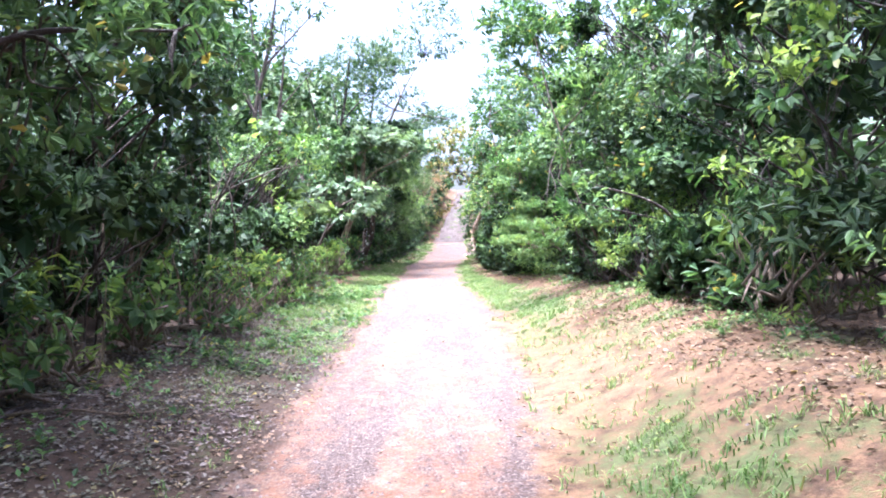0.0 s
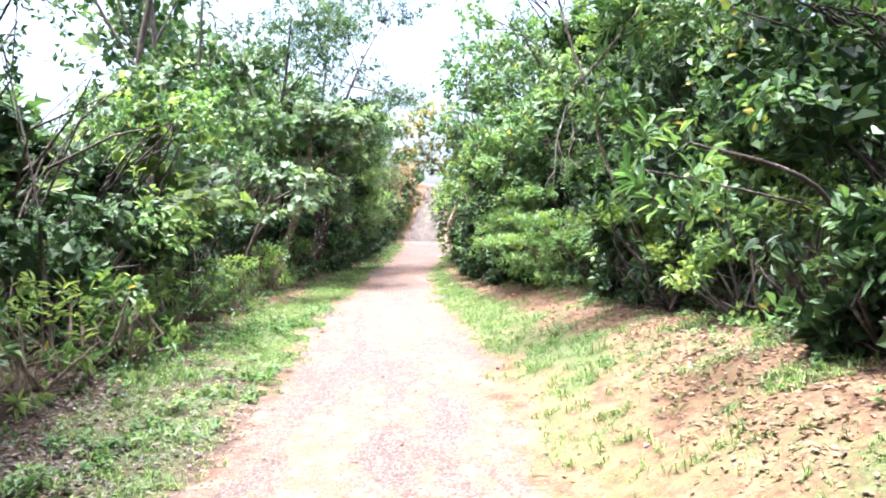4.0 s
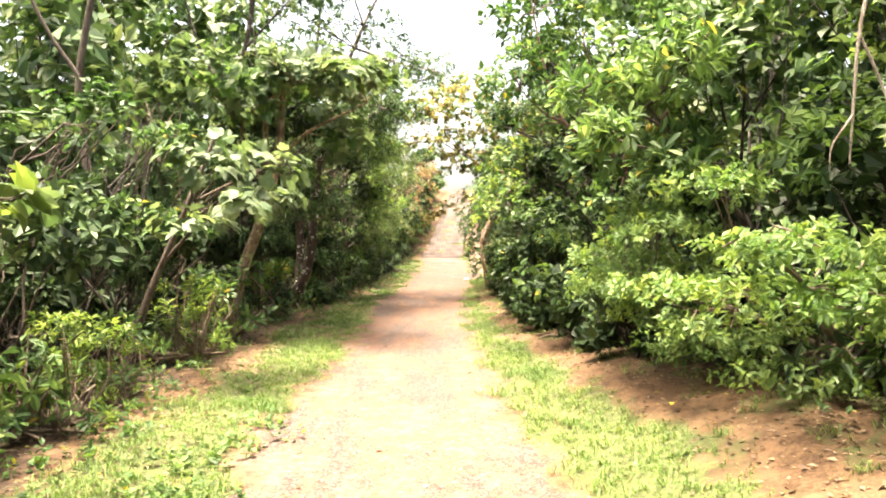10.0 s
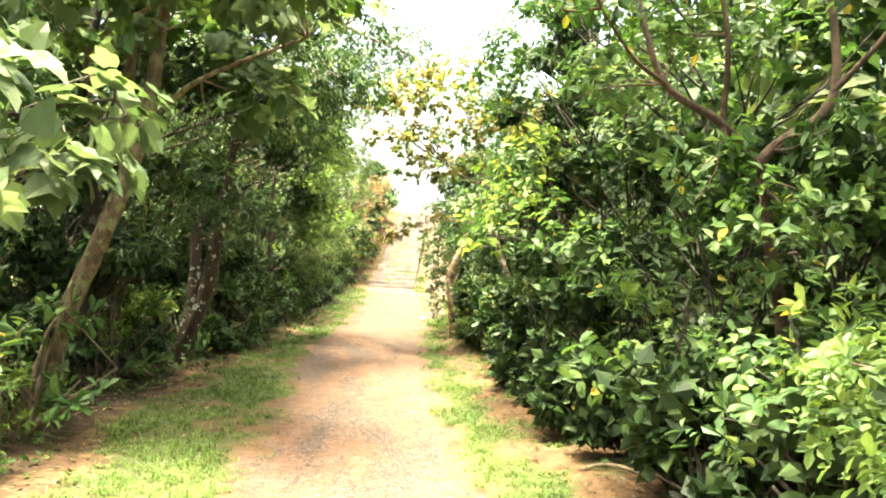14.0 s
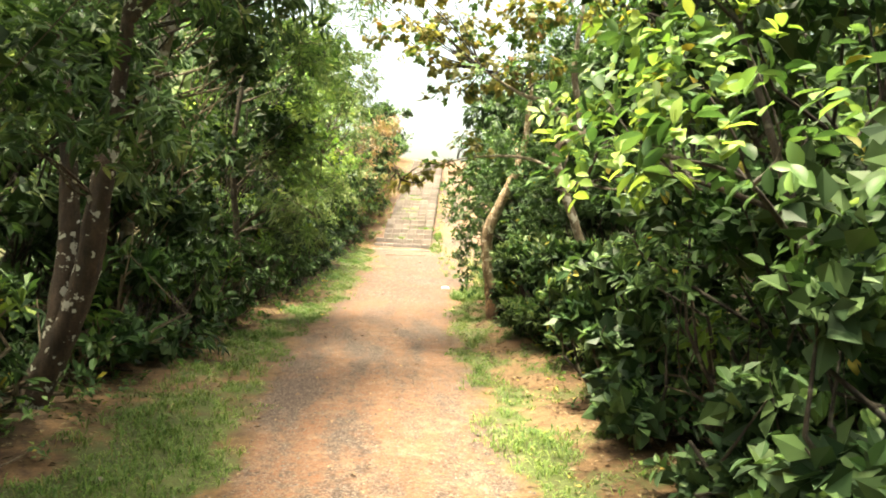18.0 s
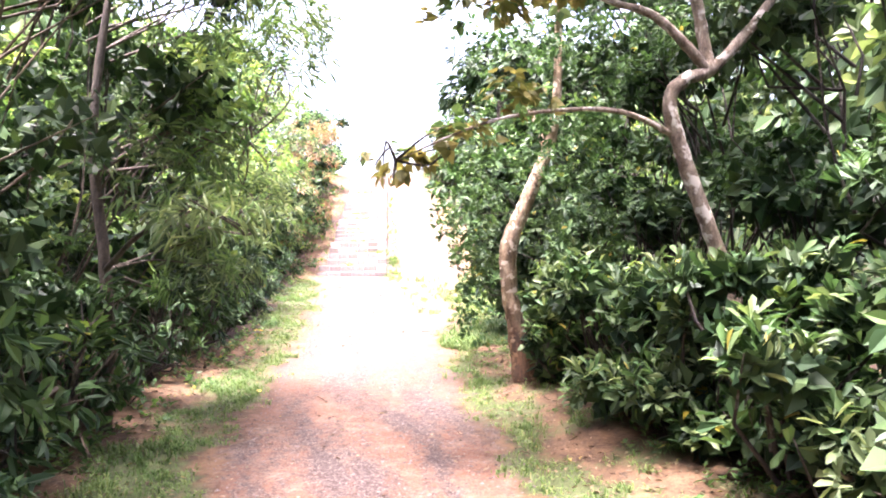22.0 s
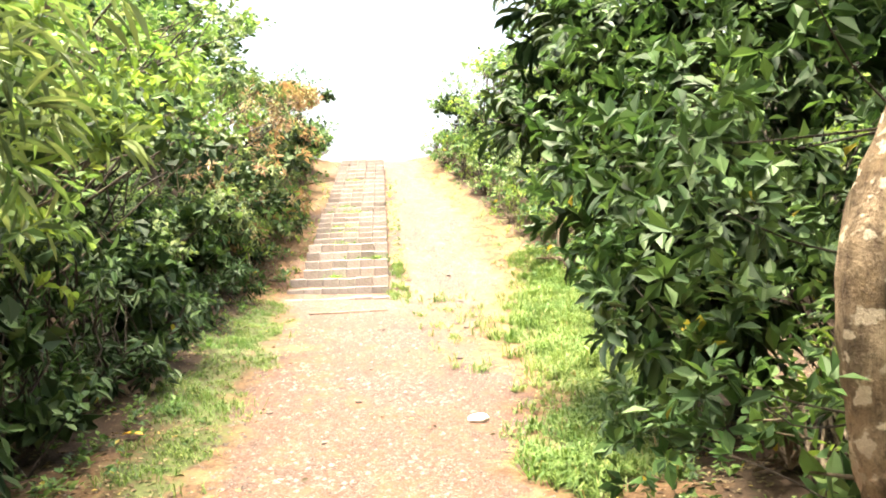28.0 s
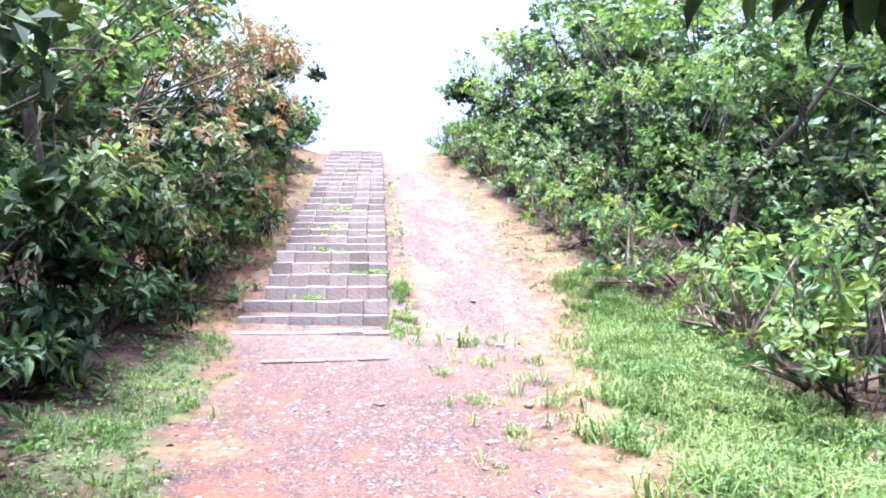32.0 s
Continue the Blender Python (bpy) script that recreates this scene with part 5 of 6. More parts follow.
tree("crooked_tree", "crooked pale-barked tree with yellowish heart-shaped leaves over the path", "tree", (2.25, 28.2),
     [([(2.1, 28.2, 1.96), (1.98, 28.2, 2.45), (1.78, 28.2, 3.0), (1.66, 28.2, 3.45), (1.78, 28.2, 3.62), (1.97, 28.2, 3.69), (2.35, 28.2, 4.08), (2.67, 28.2, 4.6), (2.8, 28.2, 5.4)], (0.075, 0.062, 0.054, 0.052, 0.048, 0.044, 0.036, 0.026, 0.016)),
      ([(1.95, 28.2, 3.68), (1.93, 28.25, 4.0), (1.84, 28.2, 4.5), (1.95, 28.2, 5.4)], (0.05, 0.042, 0.035, 0.015))],
     [([(1.72, 28.2, 3.22), (1.25, 28.2, 3.4), (0.5, 28.3, 3.35), (-0.16, 28.5, 3.1)], (0.024, 0.017, 0.011, 0.005)), ([(1.93, 28.2, 3.7), (1.58, 28.2, 4.03), (1.22, 28.2, 4.14), (0.75, 28.2, 4.4)], (0.04, 0.03, 0.022, 0.01))],
     [ball(-0.15, 28.55, 3.08, 0.24, 0.5), ball(0.2, 28.4, 3.25, 0.25, 0.5), ball(0.6, 28.3, 3.5, 0.3, 0.5), ball(0.9, 28.3, 4.35, 0.5, 0.5), ball(0.3, 28.4, 4.6, 0.5, 0.5), ball(1.7, 28.3, 5.2, 0.7, 0.6), ball(2.6, 28.0, 5.2, 0.7, 0.7), ball(-0.2, 28.7, 4.9, 0.4, 0.6), ball(1.2, 28.6, 5.0, 0.5, 0.5), ball(0.0, 28.8, 5.5, 0.55, 0.6), ball(0.8, 28.5, 5.6, 0.6, 0.6), ball(0.45, 28.6, 4.2, 0.35, 0.5), ball(1.4, 28.4, 4.5, 0.4, 0.5), ball(-0.4, 28.8, 5.6, 0.5, 0.6), ball(0.5, 29.2, 5.1, 0.5, 0.5), ball(0.1, 29.3, 6.0, 0.6, 0.6), ball(1.0, 29.0, 6.2, 0.7, 0.6)],
     "heart", BARK_PALE, 1.15, 0.25, 420, 10, 1.2)
# last four crown lumps are out of view, added to shade bank shrubs
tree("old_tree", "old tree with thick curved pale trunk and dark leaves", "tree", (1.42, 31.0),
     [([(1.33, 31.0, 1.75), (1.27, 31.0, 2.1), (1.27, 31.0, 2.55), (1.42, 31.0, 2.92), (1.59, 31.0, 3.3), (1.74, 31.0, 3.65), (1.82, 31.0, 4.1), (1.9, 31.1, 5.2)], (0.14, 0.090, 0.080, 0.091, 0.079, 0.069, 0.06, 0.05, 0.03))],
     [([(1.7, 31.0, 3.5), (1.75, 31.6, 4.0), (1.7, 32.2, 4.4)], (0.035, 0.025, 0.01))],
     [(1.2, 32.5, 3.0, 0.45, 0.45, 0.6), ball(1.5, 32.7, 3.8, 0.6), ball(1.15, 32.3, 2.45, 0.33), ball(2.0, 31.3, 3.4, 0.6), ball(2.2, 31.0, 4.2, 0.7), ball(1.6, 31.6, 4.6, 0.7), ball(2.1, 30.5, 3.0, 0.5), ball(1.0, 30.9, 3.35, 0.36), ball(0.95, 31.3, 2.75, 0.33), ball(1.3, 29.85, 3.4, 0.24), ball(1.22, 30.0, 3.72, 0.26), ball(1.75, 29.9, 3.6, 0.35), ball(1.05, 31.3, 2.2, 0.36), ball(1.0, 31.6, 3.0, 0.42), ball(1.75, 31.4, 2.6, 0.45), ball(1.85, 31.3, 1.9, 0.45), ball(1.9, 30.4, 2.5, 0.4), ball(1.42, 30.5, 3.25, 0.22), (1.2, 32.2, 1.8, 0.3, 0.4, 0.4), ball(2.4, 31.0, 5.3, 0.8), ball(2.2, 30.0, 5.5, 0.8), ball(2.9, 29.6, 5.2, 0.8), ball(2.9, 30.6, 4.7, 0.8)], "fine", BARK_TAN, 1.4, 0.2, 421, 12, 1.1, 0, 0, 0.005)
plant("rosette_shrub", "waist-high shrub with long glossy leaf rosettes by the old tree", "shrub", 1.8, 29.3, 1.3, 0.7, "deep", 0.1, 0, 3, BARK_DARK, 0.45, 1.7, 422, girth=0.014, foot=1.0, scale=0.85)
plant("rosette_shrub", "waist-high shrub with long glossy leaf rosettes on the bank", "shrub", 1.95, 30.5, 1.25, 0.55, "deep", 0.1, 0, 3, BARK_DARK, 0.45, 1.7, 423, girth=0.014, foot=1.0)
plant("rosette_shrub", "waist-high shrub with glossy leaf rosettes near the bank", "shrub", 2.1, 27.8, 1.4, 0.75, "deep", 0.1, 0, 3, BARK_DARK, 0.45, 1.8, 424, girth=0.014, foot=1.0, scale=0.8)
plant("rosette_shrub", "shrub with long glossy leaf rosettes beside the crooked tree", "shrub", 1.92, 30.0, 1.25, 0.55, "deep", 0.1, 0, 3, BARK_DARK, 0.45, 1.7, 448, girth=0.012, foot=1.0, scale=0.9)
plant("rosette_shrub", "shrub with long glossy leaf rosettes at the bank edge", "shrub", 2.1, 26.8, 1.3, 0.7, "deep", 0.1, 0, 3, BARK_DARK, 0.45, 1.6, 449, girth=0.012, foot=1.0, scale=0.85)
plant("rosette_shrub", "knee-high shrub with dark leaf rosettes against the old trunk", "shrub", 1.62, 30.55, 1.1, 0.4, "deep", 0.1, 0, 3, BARK_DARK, 0.45, 1.7, 451, girth=0.010, foot=1.0, scale=0.8)
plant("rosette_shrub", "full shrub with dark glossy leaf rosettes before the crooked tree", "shrub", 1.8, 27.2, 1.15, 0.55, "deep", 0.1, 0, 3, BARK_DARK, 0.5, 1.7, 452, girth=0.010, foot=1.0, scale=0.85)
plant("rosette_shrub", "low shrub with upright glossy leaf rosettes under the crooked tree", "shrub", 1.78, 28.4, 1.25, 0.6, "deep", 0.1, 0, 3, BARK_DARK, 0.45, 1.7, 446, girth=0.012, foot=1.0, scale=0.85)
tree("leaning_tree", "grey leaning tree trunk among shrubs beside the stairs", "tree", (-2.3, 41.0),
     [([(-2.4, 41.0, 3.2), (-2.55, 41.0, 4.3), (-3.0, 41.0, 5.5), (-3.3, 41.1, 6.4)], (0.085, 0.08, 0.07, 0.06, 0.03))],
     [([(-2.6, 41.0, 4.4), (-2.2, 40.6, 4.9), (-1.7, 40.4, 5.2)], (0.025, 0.018, 0.008))],
     [ball(-3.3, 41.0, 6.4, 0.7, 0.7), ball(-1.8, 40.4, 5.2, 0.5, 0.7), ball(-2.6, 41.2, 6.0, 0.6, 0.7), ball(-2.1, 41.0, 4.6, 0.5, 0.7)], "pale", BARK_GREY, 1.0, 0.35, 447, 8)
# last three crown lumps, mostly out of view, added to shade the rest
tree("large_leaved_tree", "small tree with large dark drooping leaves over the grass", "tree", (2.65, 33.9),
     [([(2.6, 33.9, 2.0), (2.4, 33.8, 3.0), (2.3, 33.8, 4.4)], (0.07, 0.06, 0.05, 0.02)), ([(2.6, 33.9, 1.6), (2.2, 33.7, 2.2), (1.8, 33.5, 2.6)], (0.04, 0.03, 0.012))],
     [([(2.4, 33.8, 3.0), (1.9, 34.2, 3.5), (1.35, 34.7, 3.6)], (0.03, 0.02, 0.008))],
     [ball(1.9, 33.5, 2.75, 0.42), ball(2.0, 33.7, 2.1, 0.4), ball(1.8, 34.2, 3.2, 0.45), ball(2.4, 33.7, 3.6, 0.7), ball(1.85, 34.1, 2.4, 0.28), ball(2.5, 33.5, 2.6, 0.6), ball(1.9, 34.3, 4.2, 0.6), ball(1.5, 34.8, 3.65, 0.33), ball(2.6, 33.8, 1.95, 0.36), ball(2.1, 34.2, 2.7, 0.45), ball(2.3, 33.8, 4.9, 0.8), ball(2.0, 34.4, 5.1, 0.7), ball(2.9, 33.6, 4.6, 0.8)],
     "big", BARK_DARK, 1.7, 0.1, 425, 8)
plant("light_shrub", "open light-green shrub with thin stems in tall grass", "shrub", 3.75, 37.5, 1.55, 0.85, "spray", 0.3, 0, 8, BARK_DARK, 0.6, 0.75, 426, girth=0.009)
tree("hillside_tree", "pale-stemmed tree among shrubs on the hillside", "tree", (4.95, 41.0),
     [([(5.0, 41.0, 3.3), (5.3, 41.0, 3.9), (6.0, 41.0, 4.6), (6.7, 41.0, 5.5)], (0.055, 0.05, 0.045, 0.035, 0.02))], [], [ball(6.6, 41, 5.8, 0.9), ball(5.8, 41, 5.6, 0.7), ball(5.2, 41.3, 5.0, 0.6)], "broad", BARK_GREY, 0.9, 0.2, 427)

tree("branching_tree", "brown forked tree rising out of the shrubs on the bank", "tree", (2.75, 20.6),
     [([(2.7, 20.55, 2.0), (2.45, 20.45, 3.1), (2.5, 20.4, 3.35), (2.95, 20.4, 3.75), (3.0, 20.5, 4.6), (2.9, 20.5, 6.0)], (0.055, 0.05, 0.046, 0.042, 0.036, 0.03, 0.016)),
      ([(2.46, 20.42, 3.15), (2.1, 20.35, 3.5), (1.65, 20.3, 3.75), (1.45, 20.3, 4.3), (1.3, 20.4, 5.2)], (0.04, 0.032, 0.026, 0.02, 0.01))],
     [([(2.1, 20.35, 3.5), (2.05, 20.2, 4.1), (1.9, 20.2, 4.8)], (0.025, 0.018, 0.008)), ([(1.65, 20.3, 3.75), (1.35, 20.1, 3.85), (1.05, 19.9, 4.1)], (0.02, 0.014, 0.006)), ([(2.95, 20.4, 3.8), (3.3, 20.2, 4.3), (3.4, 20.1, 4.9)], (0.025, 0.018, 0.008))],
     [ball(1.3, 20.4, 5.2, 0.7, 0.7), ball(1.9, 20.2, 4.9, 0.6, 0.7), ball(1.0, 19.9, 4.3, 0.45, 0.7), ball(2.9, 20.4, 6.0, 0.8, 0.7), ball(2.2, 20.8, 5.8, 0.8, 0.7), ball(3.4, 20.2, 5.0, 0.7, 0.7), ball(1.5, 21.2, 5.9, 0.7, 0.7), ball(2.6, 19.7, 5.2, 0.6, 0.7), ball(1.4, 20.9, 3.9, 0.4, 0.7), ball(2.15, 19.9, 2.7, 0.45, 0.8), ball(1.8, 20.1, 3.1, 0.4, 0.7), ball(2.6, 19.8, 2.9, 0.4, 0.7), ball(2.9, 20.0, 3.4, 0.4, 0.6), ball(1.95, 20.6, 4.2, 0.35, 0.6)],
     "broad", BARK_RED, 1.2, 0.3, 450, 9)

# foreground branches on the bank
# crown above z 5 is unseen, added to shade path start and bank
tree("overhanging_tree", "dark tree whose leafy branches hang over the path edge", "tree", (-3.1, 3.6),
     [([(-3.0, 3.6, 1.4), (-2.7, 3.7, 2.4), (-2.4, 4.0, 3.4), (-1.6, 3.4, 4.8), (0.0, 2.8, 5.6), (1.8, 2.8, 5.7)], (0.08, 0.07, 0.06, 0.05, 0.04, 0.03, 0.012))],
     [([(-2.7, 3.7, 2.3), (-2.1, 3.9, 2.7), (-1.4, 4.2, 2.8)], (0.03, 0.02, 0.008)), ([(-2.5, 3.9, 3.0), (-2.0, 4.6, 3.3), (-1.6, 5.1, 3.3)], (0.03, 0.02, 0.008))],
     [ball(-1.45, 4.2, 2.75, 0.42), ball(-2.0, 3.9, 2.55, 0.5), ball(-1.75, 5.0, 3.3, 0.5), ball(-2.3, 4.6, 3.2, 0.6), ball(-2.3, 3.4, 3.2, 0.6), ball(-2.0, 3.0, 5.0, 0.9), ball(-1.1, 2.2, 5.4, 0.9, 0.7), ball(0.0, 2.6, 5.8, 1.0, 0.7), ball(1.2, 3.0, 5.6, 0.9, 0.7), ball(2.2, 3.6, 5.6, 0.9, 0.7), ball(-0.6, 3.8, 5.7, 0.8, 0.7), ball(0.8, 4.3, 6.0, 0.8, 0.7), ball(1.9, 1.8, 5.4, 0.9, 0.7), ball(2.4, 5.2, 5.5, 0.9, 0.7), ball(2.9, 6.6, 5.4, 0.9, 0.7), ball(2.7, 8.0, 5.6, 0.8, 0.7)], "glossy", BARK_DARK, 1.2, 0.03, 428, 7)
tree("young_tree", "young tree with fresh yellow-green leaves reaching over the path", "tree", (2.4, 23.2),
     [([(2.2, 23.2, 1.8), (1.8, 23.2, 2.6), (1.5, 23.3, 3.6)], (0.04, 0.035, 0.03, 0.014))],
     [([(1.9, 23.2, 2.3), (1.3, 22.7, 2.7), (0.75, 22.2, 2.75)], (0.018, 0.012, 0.006)), ([(1.75, 23.2, 2.6), (1.2, 23.4, 2.8), (0.75, 23.5, 2.75)], (0.018, 0.012, 0.006))],
     [ball(0.8, 22.2, 2.75, 0.26, 0.6), ball(0.78, 23.4, 2.75, 0.28, 0.6), ball(1.1, 22.8, 3.15, 0.4, 0.6), ball(1.2, 24.2, 3.3, 0.5, 0.6), ball(1.0, 23.8, 3.0, 0.35, 0.6), ball(1.3, 23.2, 3.7, 0.5, 0.6)], "near", BARK_DARK, 1.2, 0.4, 429, 7)
tree("young_tree", "young tree with fresh pale leaves reaching over the bank", "tree", (3.7, 6.2),
     [([(3.65, 6.25, 1.4), (3.4, 6.1, 2.0), (3.0, 6.2, 3.0)], (0.022, 0.02, 0.017, 0.01))],
     [([(3.4, 6.1, 2.0), (2.9, 5.6, 1.95), (2.2, 5.0, 2.0)], (0.010, 0.007, 0.004)), ([(3.3, 6.1, 2.2), (2.8, 5.3, 2.4), (2.35, 4.9, 2.5)], (0.010, 0.007, 0.004))],
     [ball(2.2, 5.7, 2.1, 0.28, 0.4), ball(2.2, 4.8, 2.0, 0.24, 0.4), ball(2.6, 5.6, 2.2, 0.3, 0.4), ball(2.35, 4.9, 2.5, 0.26, 0.4), ball(2.6, 5.0, 2.8, 0.3, 0.4), ball(2.9, 5.3, 3.1, 0.34, 0.5), ball(2.3, 5.2, 2.75, 0.24, 0.4), ball(2.7, 5.7, 3.35, 0.34, 0.5)], "near", BARK_DARK, 0.9, 0.6, 430, 7, 0.85, 0, 2, 0.005)
tree("young_tree", "young tree with big glossy leaf rosettes leaning to the path", "tree", (3.2, 9.2),
     [([(3.1, 9.1, 1.3), (2.7, 8.9, 2.0), (1.9, 8.9, 2.3)], (0.024, 0.022, 0.018, 0.01))],
     [([(2.6, 8.9, 1.9), (2.0, 8.6, 2.0), (1.5, 8.5, 2.1)], (0.010, 0.008, 0.004))],
     [ball(1.65, 8.5, 2.05, 0.28, 0.5), ball(1.62, 8.75, 2.4, 0.16, 0.6), ball(1.95, 8.9, 1.9, 0.3, 0.5)], "rosette", BARK_DARK, 0.8, 0.2, 431, 7, 0.85, 0, 2, 0.005)
tree("layered_shrub", "spreading shrub with layered sprays of small light leaves", "shrub", (3.0, 15.8),
     [([(2.8, 15.7, 1.2), (2.4, 15.6, 1.6), (1.9, 15.5, 1.8)], (0.03, 0.025, 0.02, 0.01))],
     [([(2.7, 15.7, 1.3), (2.2, 16.3, 1.6), (1.7, 16.9, 1.75)], (0.02, 0.014, 0.006)), ([(2.6, 15.6, 1.4), (2.1, 15.0, 1.8), (1.7, 14.6, 2.0)], (0.02, 0.014, 0.006))],
     [(1.85, 15.3, 1.78, 0.5, 0.5, 0.12), (2.0, 15.9, 1.5, 0.5, 0.5, 0.13), (1.7, 16.3, 1.78, 0.45, 0.5, 0.12), (2.2, 15.1, 2.05, 0.5, 0.5, 0.13), (1.6, 17.2, 1.75, 0.45, 0.5, 0.14), (2.3, 14.6, 1.75, 0.5, 0.5, 0.14), (2.1, 16.5, 1.3, 0.5, 0.5, 0.13), (1.75, 14.6, 2.05, 0.35, 0.4, 0.1), (2.3, 15.6, 1.2, 0.4, 0.5, 0.12), (1.75, 16.7, 2.2, 0.45, 0.5, 0.15), (1.9, 17.4, 2.4, 0.4, 0.5, 0.15), (2.0, 16.2, 2.5, 0.4, 0.5, 0.15), (1.75, 17.1, 1.95, 0.4, 0.5, 0.15), (1.6, 17.8, 2.0, 0.4, 0.4, 0.15), (1.95, 17.6, 1.5, 0.4, 0.4, 0.15), (1.8, 18.2, 1.75, 0.4, 0.4, 0.15)],
     "spray", TWIG, 2.8, 0.15, 432, 7, 0.8)
tree("glossy_tree", "small tree with bright glossy leaf rosettes above the bank", "tree", (3.0, 17.2),
     [([(2.8, 17.2, 2.0), (2.3, 17.1, 2.7), (1.8, 17.1, 3.3)], (0.04, 0.035, 0.028, 0.012))],
     [([(2.4, 17.1, 2.6), (2.0, 16.8, 2.8), (1.5, 16.8, 2.95)], (0.02, 0.014, 0.006)), ([(2.1, 17.1, 3.0), (1.6, 17.3, 3.4), (1.3, 17.3, 3.5)], (0.018, 0.012, 0.006))],
     [ball(1.5, 16.9, 3.0, 0.38, 0.7), ball(1.8, 17.3, 3.45, 0.45, 0.7), ball(2.0, 16.7, 2.8, 0.35, 0.7), ball(1.35, 17.3, 3.5, 0.35, 0.7), ball(1.95, 16.5, 3.5, 0.4, 0.7), ball(2.3, 16.9, 3.9, 0.5, 0.7), ball(2.2, 17.6, 3.0, 0.4, 0.7)], "rosette", BARK_GREY, 1.3, 0.45, 445, 8)
tree("dead_branched_tree", "dark tree with bare grey dead branches hanging down", "tree", (3.7, 14.6),
     [([(3.5, 14.5, 2.0), (3.2, 14.5, 3.2), (2.6, 14.4, 4.3)], (0.035, 0.03, 0.025, 0.018))],
     [([(2.6, 14.4, 4.2), (2.33, 14.45, 3.75), (2.2, 14.45, 3.4), (2.1, 14.4, 3.1), (2.06, 14.4, 2.75), (2.03, 14.4, 2.45)], (0.016, 0.014, 0.012, 0.010, 0.008, 0.004)), ([(2.28, 14.45, 3.6), (2.33, 14.4, 3.2), (2.25, 14.35, 2.9), (2.38, 14.3, 2.7)], (0.012, 0.010, 0.007, 0.004)),
      ([(2.1, 14.4, 3.1), (2.2, 14.35, 2.75), (2.15, 14.3, 2.55)], (0.009, 0.006, 0.003)), ([(2.06, 14.4, 2.7), (1.95, 14.4, 2.55), (1.93, 14.4, 2.45)], (0.007, 0.005, 0.003))],
     [], "fine", TWIG_DEAD, 1.0, 0.2, 433, 7)

tree("leaning_sapling", "thin pale leaning stem with glossy leaf tufts", "tree", (2.95, 12.3),
     [([(2.6, 12.15, 1.6), (2.17, 12.0, 2.5), (2.0, 12.0, 3.25), (1.8, 12.0, 3.9), (1.55, 12.0, 5.0)], (0.020, 0.018, 0.017, 0.016, 0.014, 0.010))],
     [([(2.17, 12.0, 2.5), (2.0, 11.7, 2.9), (2.05, 11.5, 3.2)], (0.014, 0.01, 0.006)), ([(1.95, 12.0, 3.4), (2.3, 11.8, 3.8), (2.6, 11.7, 4.2)], (0.018, 0.012, 0.006))],
     [ball(2.15, 11.7, 3.0, 0.3, 0.8), ball(2.5, 11.7, 4.0, 0.5, 0.7), ball(1.6, 12.0, 4.8, 0.6, 0.7), ball(2.3, 12.0, 2.0, 0.3, 0.6), ball(1.3, 12.2, 5.3, 0.6, 0.6)], "rosette", BARK_PALE, 1.3, 0.4, 440, 8)
plant("low_shrub", "low fern-like shrub with fresh pale green fronds", "shrub", 2.55, 11.5, 1.35, 0.6, "spray", 0.25, 0, 3, BARK_DARK, 0.9, 1.8, 441, girth=0.008)
plant("low_shrub", "low shrub with small fresh leaves over the bank", "shrub", 2.85, 10.2, 1.35, 0.65, "spray", 0.2, 0, 3, BARK_DARK, 0.35, 1.8, 442, girth=0.008)

# ---------- the thicket behind ----------
far_tree = plant("background_tree", "dark leafy tree in the thicket behind the path", "tree", -7.2, 4, 6.2, 2.2, "far", 0.2, 0, 2, BARK_DARK, 0.3, 0.8, 7)
rng0 = random.Random(3)
for side in (-1, 1):
    for k in range(19):
        y = -3 + 3.2 * k
        x = (FRONT_L(y) - 4.3 if side < 0 else FRONT_R(y) + 4.3) + rng0.uniform(-0.4, 0.4)
        far = copy_thing(far_tree, pose(x, y, gz(x, y) - 0.05, 0, 0, rng0.uniform(0, 360)))
        far.scale = (1, 1, 0.75 if y > 40 else (1.1 if side > 0 and y < 27 else (0.5 if side < 0 and 11 < y < 22 else 1.2)))
for x, y in ((-2.2, -6.5), (0.5, -8), (3.5, -6.5)):
    copy_thing(far_tree, pose(x, y, gz(x, y) - 0.05, 0, 0, x * 70))


def build_woods():
    """The woods on both sides of the path, too far in to be told apart."""
    rng = np.random.default_rng(61)
    vs, fs, count = [], [], 0
    for _ in range(620):
        y = rng.uniform(-22, 80)
        side = rng.choice((-1, 1))
        edge = float(FRONT_L(y)) if side < 0 else float(FRONT_R(y))
        x = edge + side * rng.uniform(6.5, 34)
        h, r = rng.uniform(3.6, 5.6) * (0.7 if y > 45 else 1.0), rng.uniform(1.2, 2.0)
        z = gz(x, y)
        v, f = tube(np.array([(x, y, z - 0.1), (x + 0.1, y, z + h * 0.5), (x, y, z + h * 0.8)]), (0.12, 0.08, 0.03), 4)
        vs.append(v)
        fs.append(np.concatenate([f[:, (0, 1, 2)], f[:, (0, 2, 3)]]) + count)
        count += len(v)
        n = 95
        d = unit(rng.normal(size=(n, 3))) * (0.55 + 0.45 * rng.random(n))[:, None]
        p = np.array((x, y, z + h * 0.62)) + d * np.array((r, r, h * 0.4))
        v, f = leaves(p, d + rng.normal(scale=0.5, size=(n, 3)), d + np.array((0, 0, 0.7)), rng.uniform(0.45, 0.75, n), 0.36, "simple")
        vs.append(v)
        fs.append(f + count)
        count += len(v)
    tagged(new("woods", mesh_from("woods", np.concatenate(vs), np.concatenate(fs), [LEAF_DARK])), "dark green woods stretching away behind the thicket", "woods", kind="stuff")


build_woods()


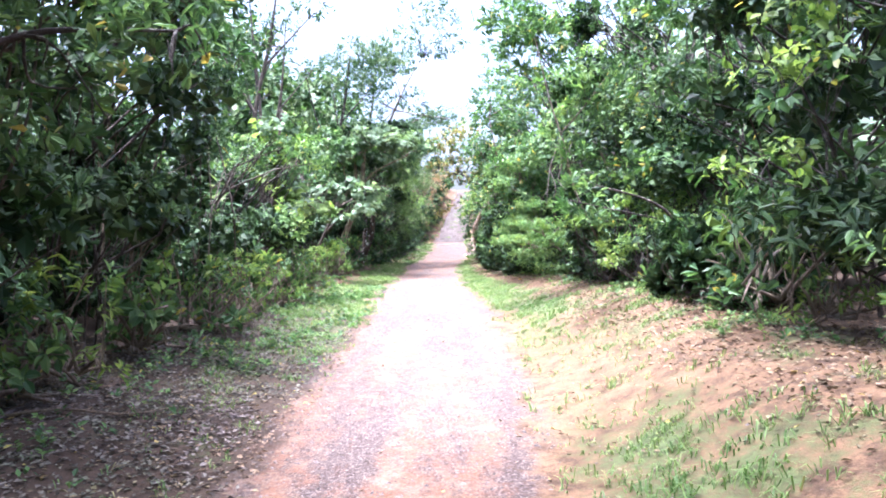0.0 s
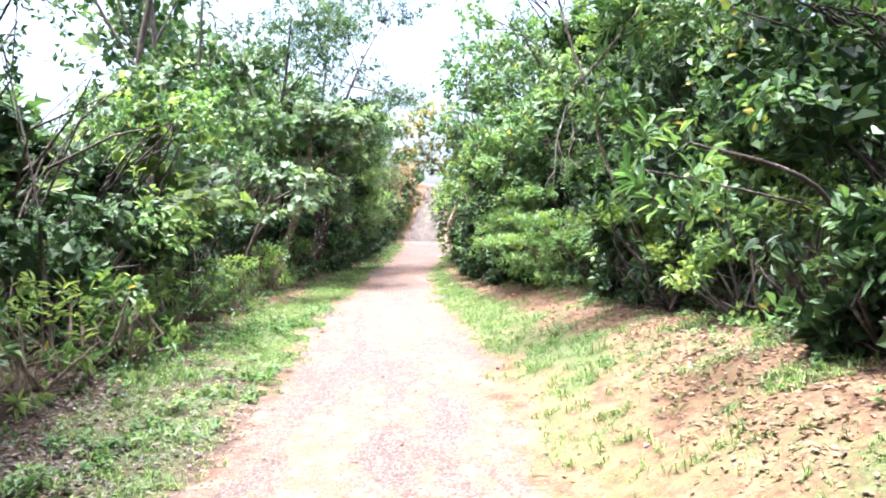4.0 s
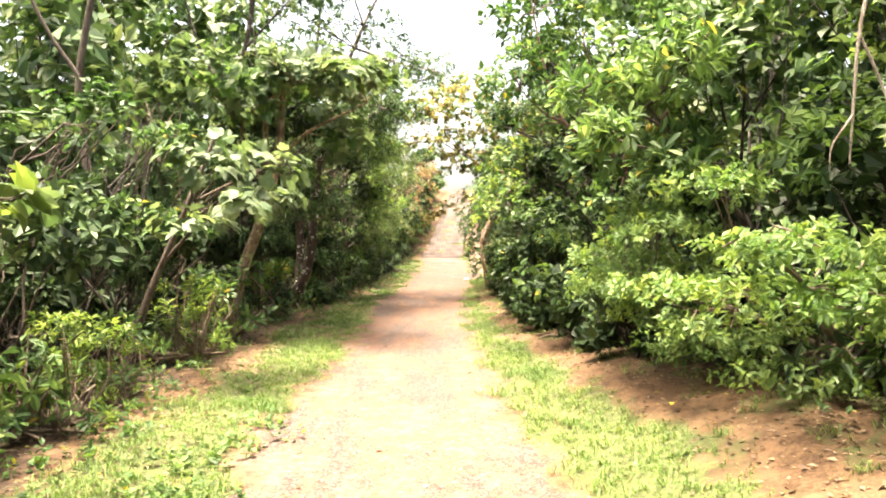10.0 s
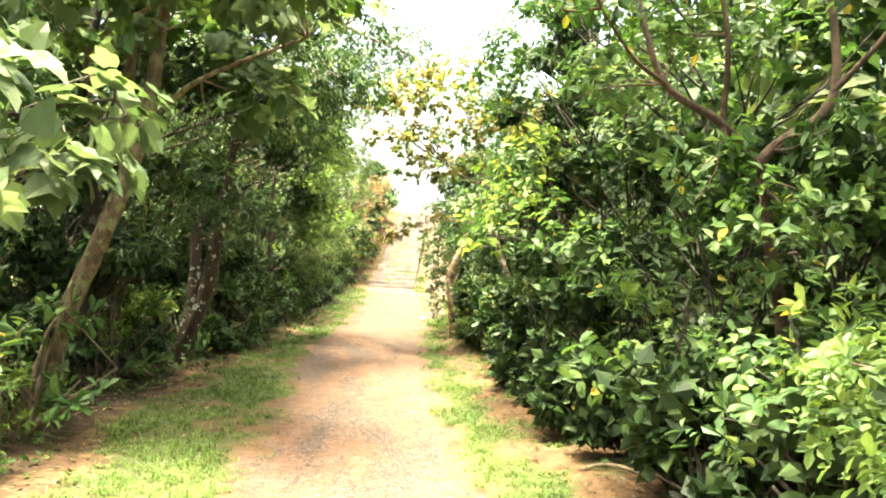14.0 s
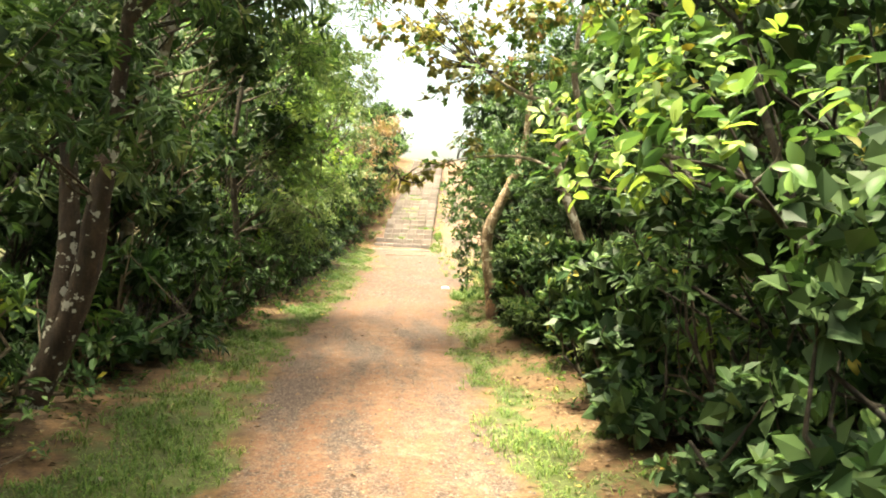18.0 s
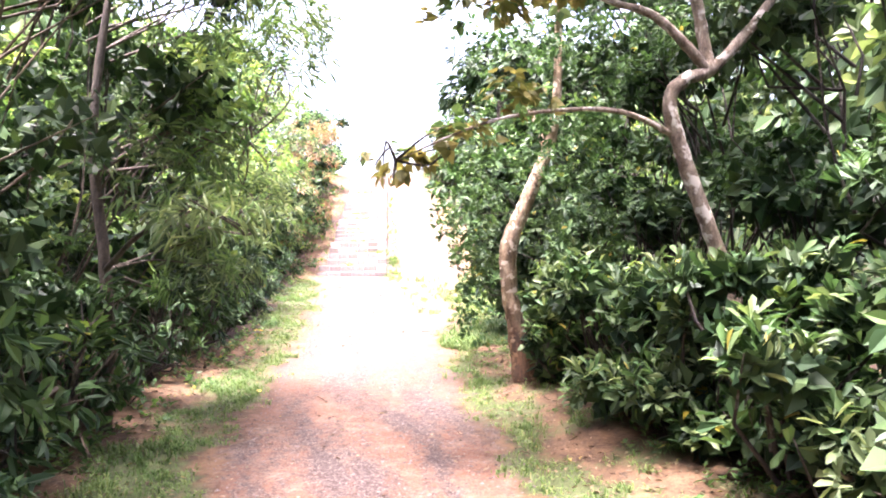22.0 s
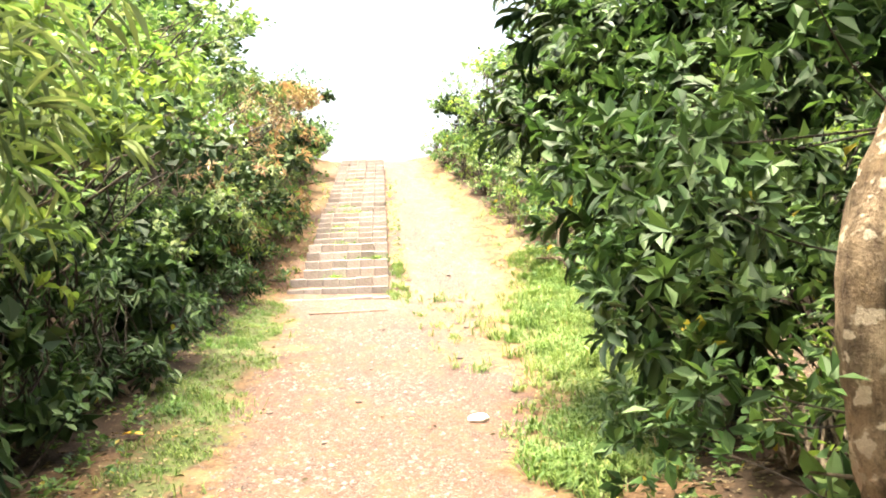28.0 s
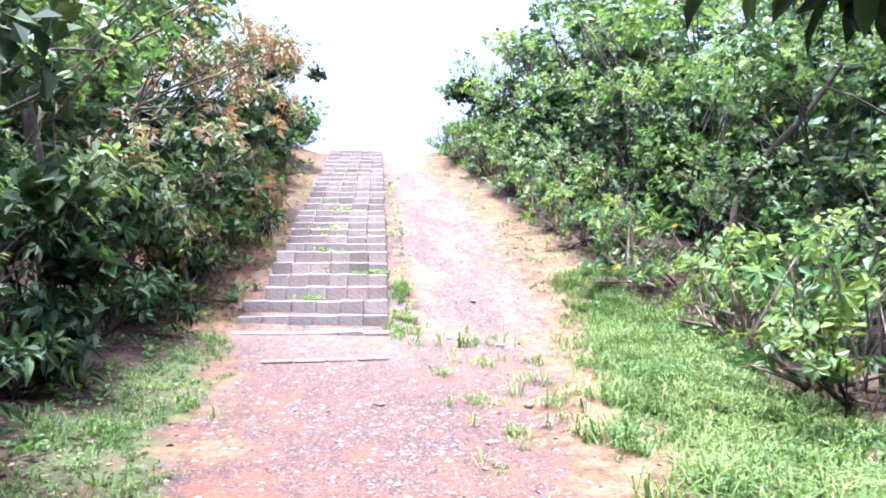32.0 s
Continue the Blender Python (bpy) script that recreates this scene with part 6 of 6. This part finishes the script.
# ---------- small things on the ground ----------
def stone(name, label, x, y, size, seed, mat=PEBBLE):
    bm = bmesh.new()
    bmesh.ops.create_icosphere(bm, subdivisions=2, radius=1)
    r = random.Random(seed)
    o = Vector((r.uniform(0, 9), r.uniform(0, 9), 0))
    for v in bm.verts:
        v.co *= 1 + 0.3 * noise.noise(v.co * 1.3 + o)
        v.co = Vector((v.co.x * size, v.co.y * size * 0.75, v.co.z * size * 0.45))
    me = bpy.data.meshes.new(name)
    bm.to_mesh(me)
    bm.free()
    me.materials.append(mat)
    ob = tagged(new(name, me), label, "stone", "stones on the path")
    ob.matrix_world = pose(x, y, gz(x, y) + size * 0.2, 0, 0, r.uniform(0, 360))


def pale_material(name, low, high, rough=0.8):
    m, t, b, out = material(name)
    t.links.new(blend(t, low, high, grain(t, 40, 4)), b.inputs["Base Color"])
    b.inputs["Roughness"].default_value = rough
    return m


WHITE = pale_material("pale_stone", (0.55, 0.52, 0.47), (0.75, 0.72, 0.66))
YELLOW = pale_material("yellow_leaf", (0.62, 0.36, 0.02), (0.75, 0.48, 0.04), 0.5)
stone("stone", "small white stone on the grass edge", 1.75, 20.15, 0.06, 1, WHITE)
stone("stone", "flat pale stone on the gravel track", 0.94, 34.63, 0.085, 2, WHITE)
for n, (x, y, s) in enumerate(((-0.6, 35.2, 0.03), (0.1, 35.3, 0.035), (0.3, 36.4, 0.03), (-0.2, 34.4, 0.03), (1.2, 36.6, 0.04), (1.6, 38.1, 0.045), (0.6, 38.3, 0.04), (2.0, 40.3, 0.05), (1.3, 12.6, 0.03), (1.5, 25.1, 0.035), (-1.9, 23.8, 0.05), (2.2, 42.3, 0.05), (1.6, 40.8, 0.04), (-0.18, 11.2, 0.025), (0.41, 24.95, 0.03))):
    stone("stone", "small brown stone lying on the gravel", x, y, s, 10 + n)


def fallen_leaf(label, x, y, size, mat, turn):
    v, f = leaves(np.zeros((1, 3)), np.array([(0, 1.0, 0.05)]), np.array([(0.1, 0, 1.0)]), np.array([size]), 0.3, "oval")
    ob = tagged(new("fallen_leaf", mesh_from("fallen_leaf", v, f, [mat])), label, "leaf", "yellow fallen leaves")
    ob.matrix_world = pose(x, y, gz(x, y) + 0.045, 6, 0, turn)


fallen_leaf("single yellow fallen leaf on the green grass", -1.42, 34.66, 0.16, YELLOW, 80)
fallen_leaf("small yellow fallen leaf on the grass verge", -1.25, 31.2, 0.09, YELLOW, 20)
fallen_leaf("yellowed fallen leaf on the soil bank", 1.7, 16.2, 0.1, YELLOW, 140)


def wood(name, label, category, pts, radii, mat, sides=8):
    p = [Vector((x, y, gz(x, y) + h)) for x, y, h in pts]
    v, f = tube(bend(p, 6), radii, sides, 0.14, 5)
    return tagged(new(name, mesh_from(name, v, f, [mat], smooth=True)), label, category)


wood("dead_stick", "pale dead stick leaning out of the bank", "stick", [(2.75, 6.55, -0.02), (2.85, 6.5, 0.3), (2.93, 6.45, 0.5), (3.15, 6.4, 0.68)], (0.022, 0.018, 0.018, 0.012), TWIG_DEAD)
wood("tree_stump", "short brown tree stump at the foot of the bush", "stump", [(1.76, 20.9, -0.05), (1.77, 20.92, 0.1), (1.8, 20.95, 0.2)], (0.06, 0.045, 0.035), BARK_GREY)
wood("exposed_root", "dark twisted root sticking out of the bank", "root", [(2.35, 12.6, -0.01), (2.45, 12.5, 0.03), (2.6, 12.52, 0.035), (2.75, 12.58, -0.01)], (0.01, 0.02, 0.018, 0.01), BARK_GREY)
wood("fallen_branch", "thin grey branch lying in leaf litter", "branch", [(-2.9, 4.6, 0.02), (-2.5, 4.9, 0.05), (-2.1, 5.1, 0.03), (-1.9, 5.4, 0.02)], (0.013, 0.011, 0.009, 0.005), TWIG, 6)
wood("fallen_branch", "thin brown branch lying at the thicket edge", "branch", [(-2.75, 23.5, 0.01), (-2.45, 23.8, 0.035), (-2.42, 24.2, 0.02)], (0.009, 0.008, 0.004), TWIG, 6)
wood("exposed_root", "pale root beside the grass strip", "root", [(1.3, 20.9, -0.01), (1.45, 20.8, 0.05), (1.6, 20.6, 0.04), (1.7, 20.4, -0.01)], (0.01, 0.018, 0.016, 0.008), TWIG)
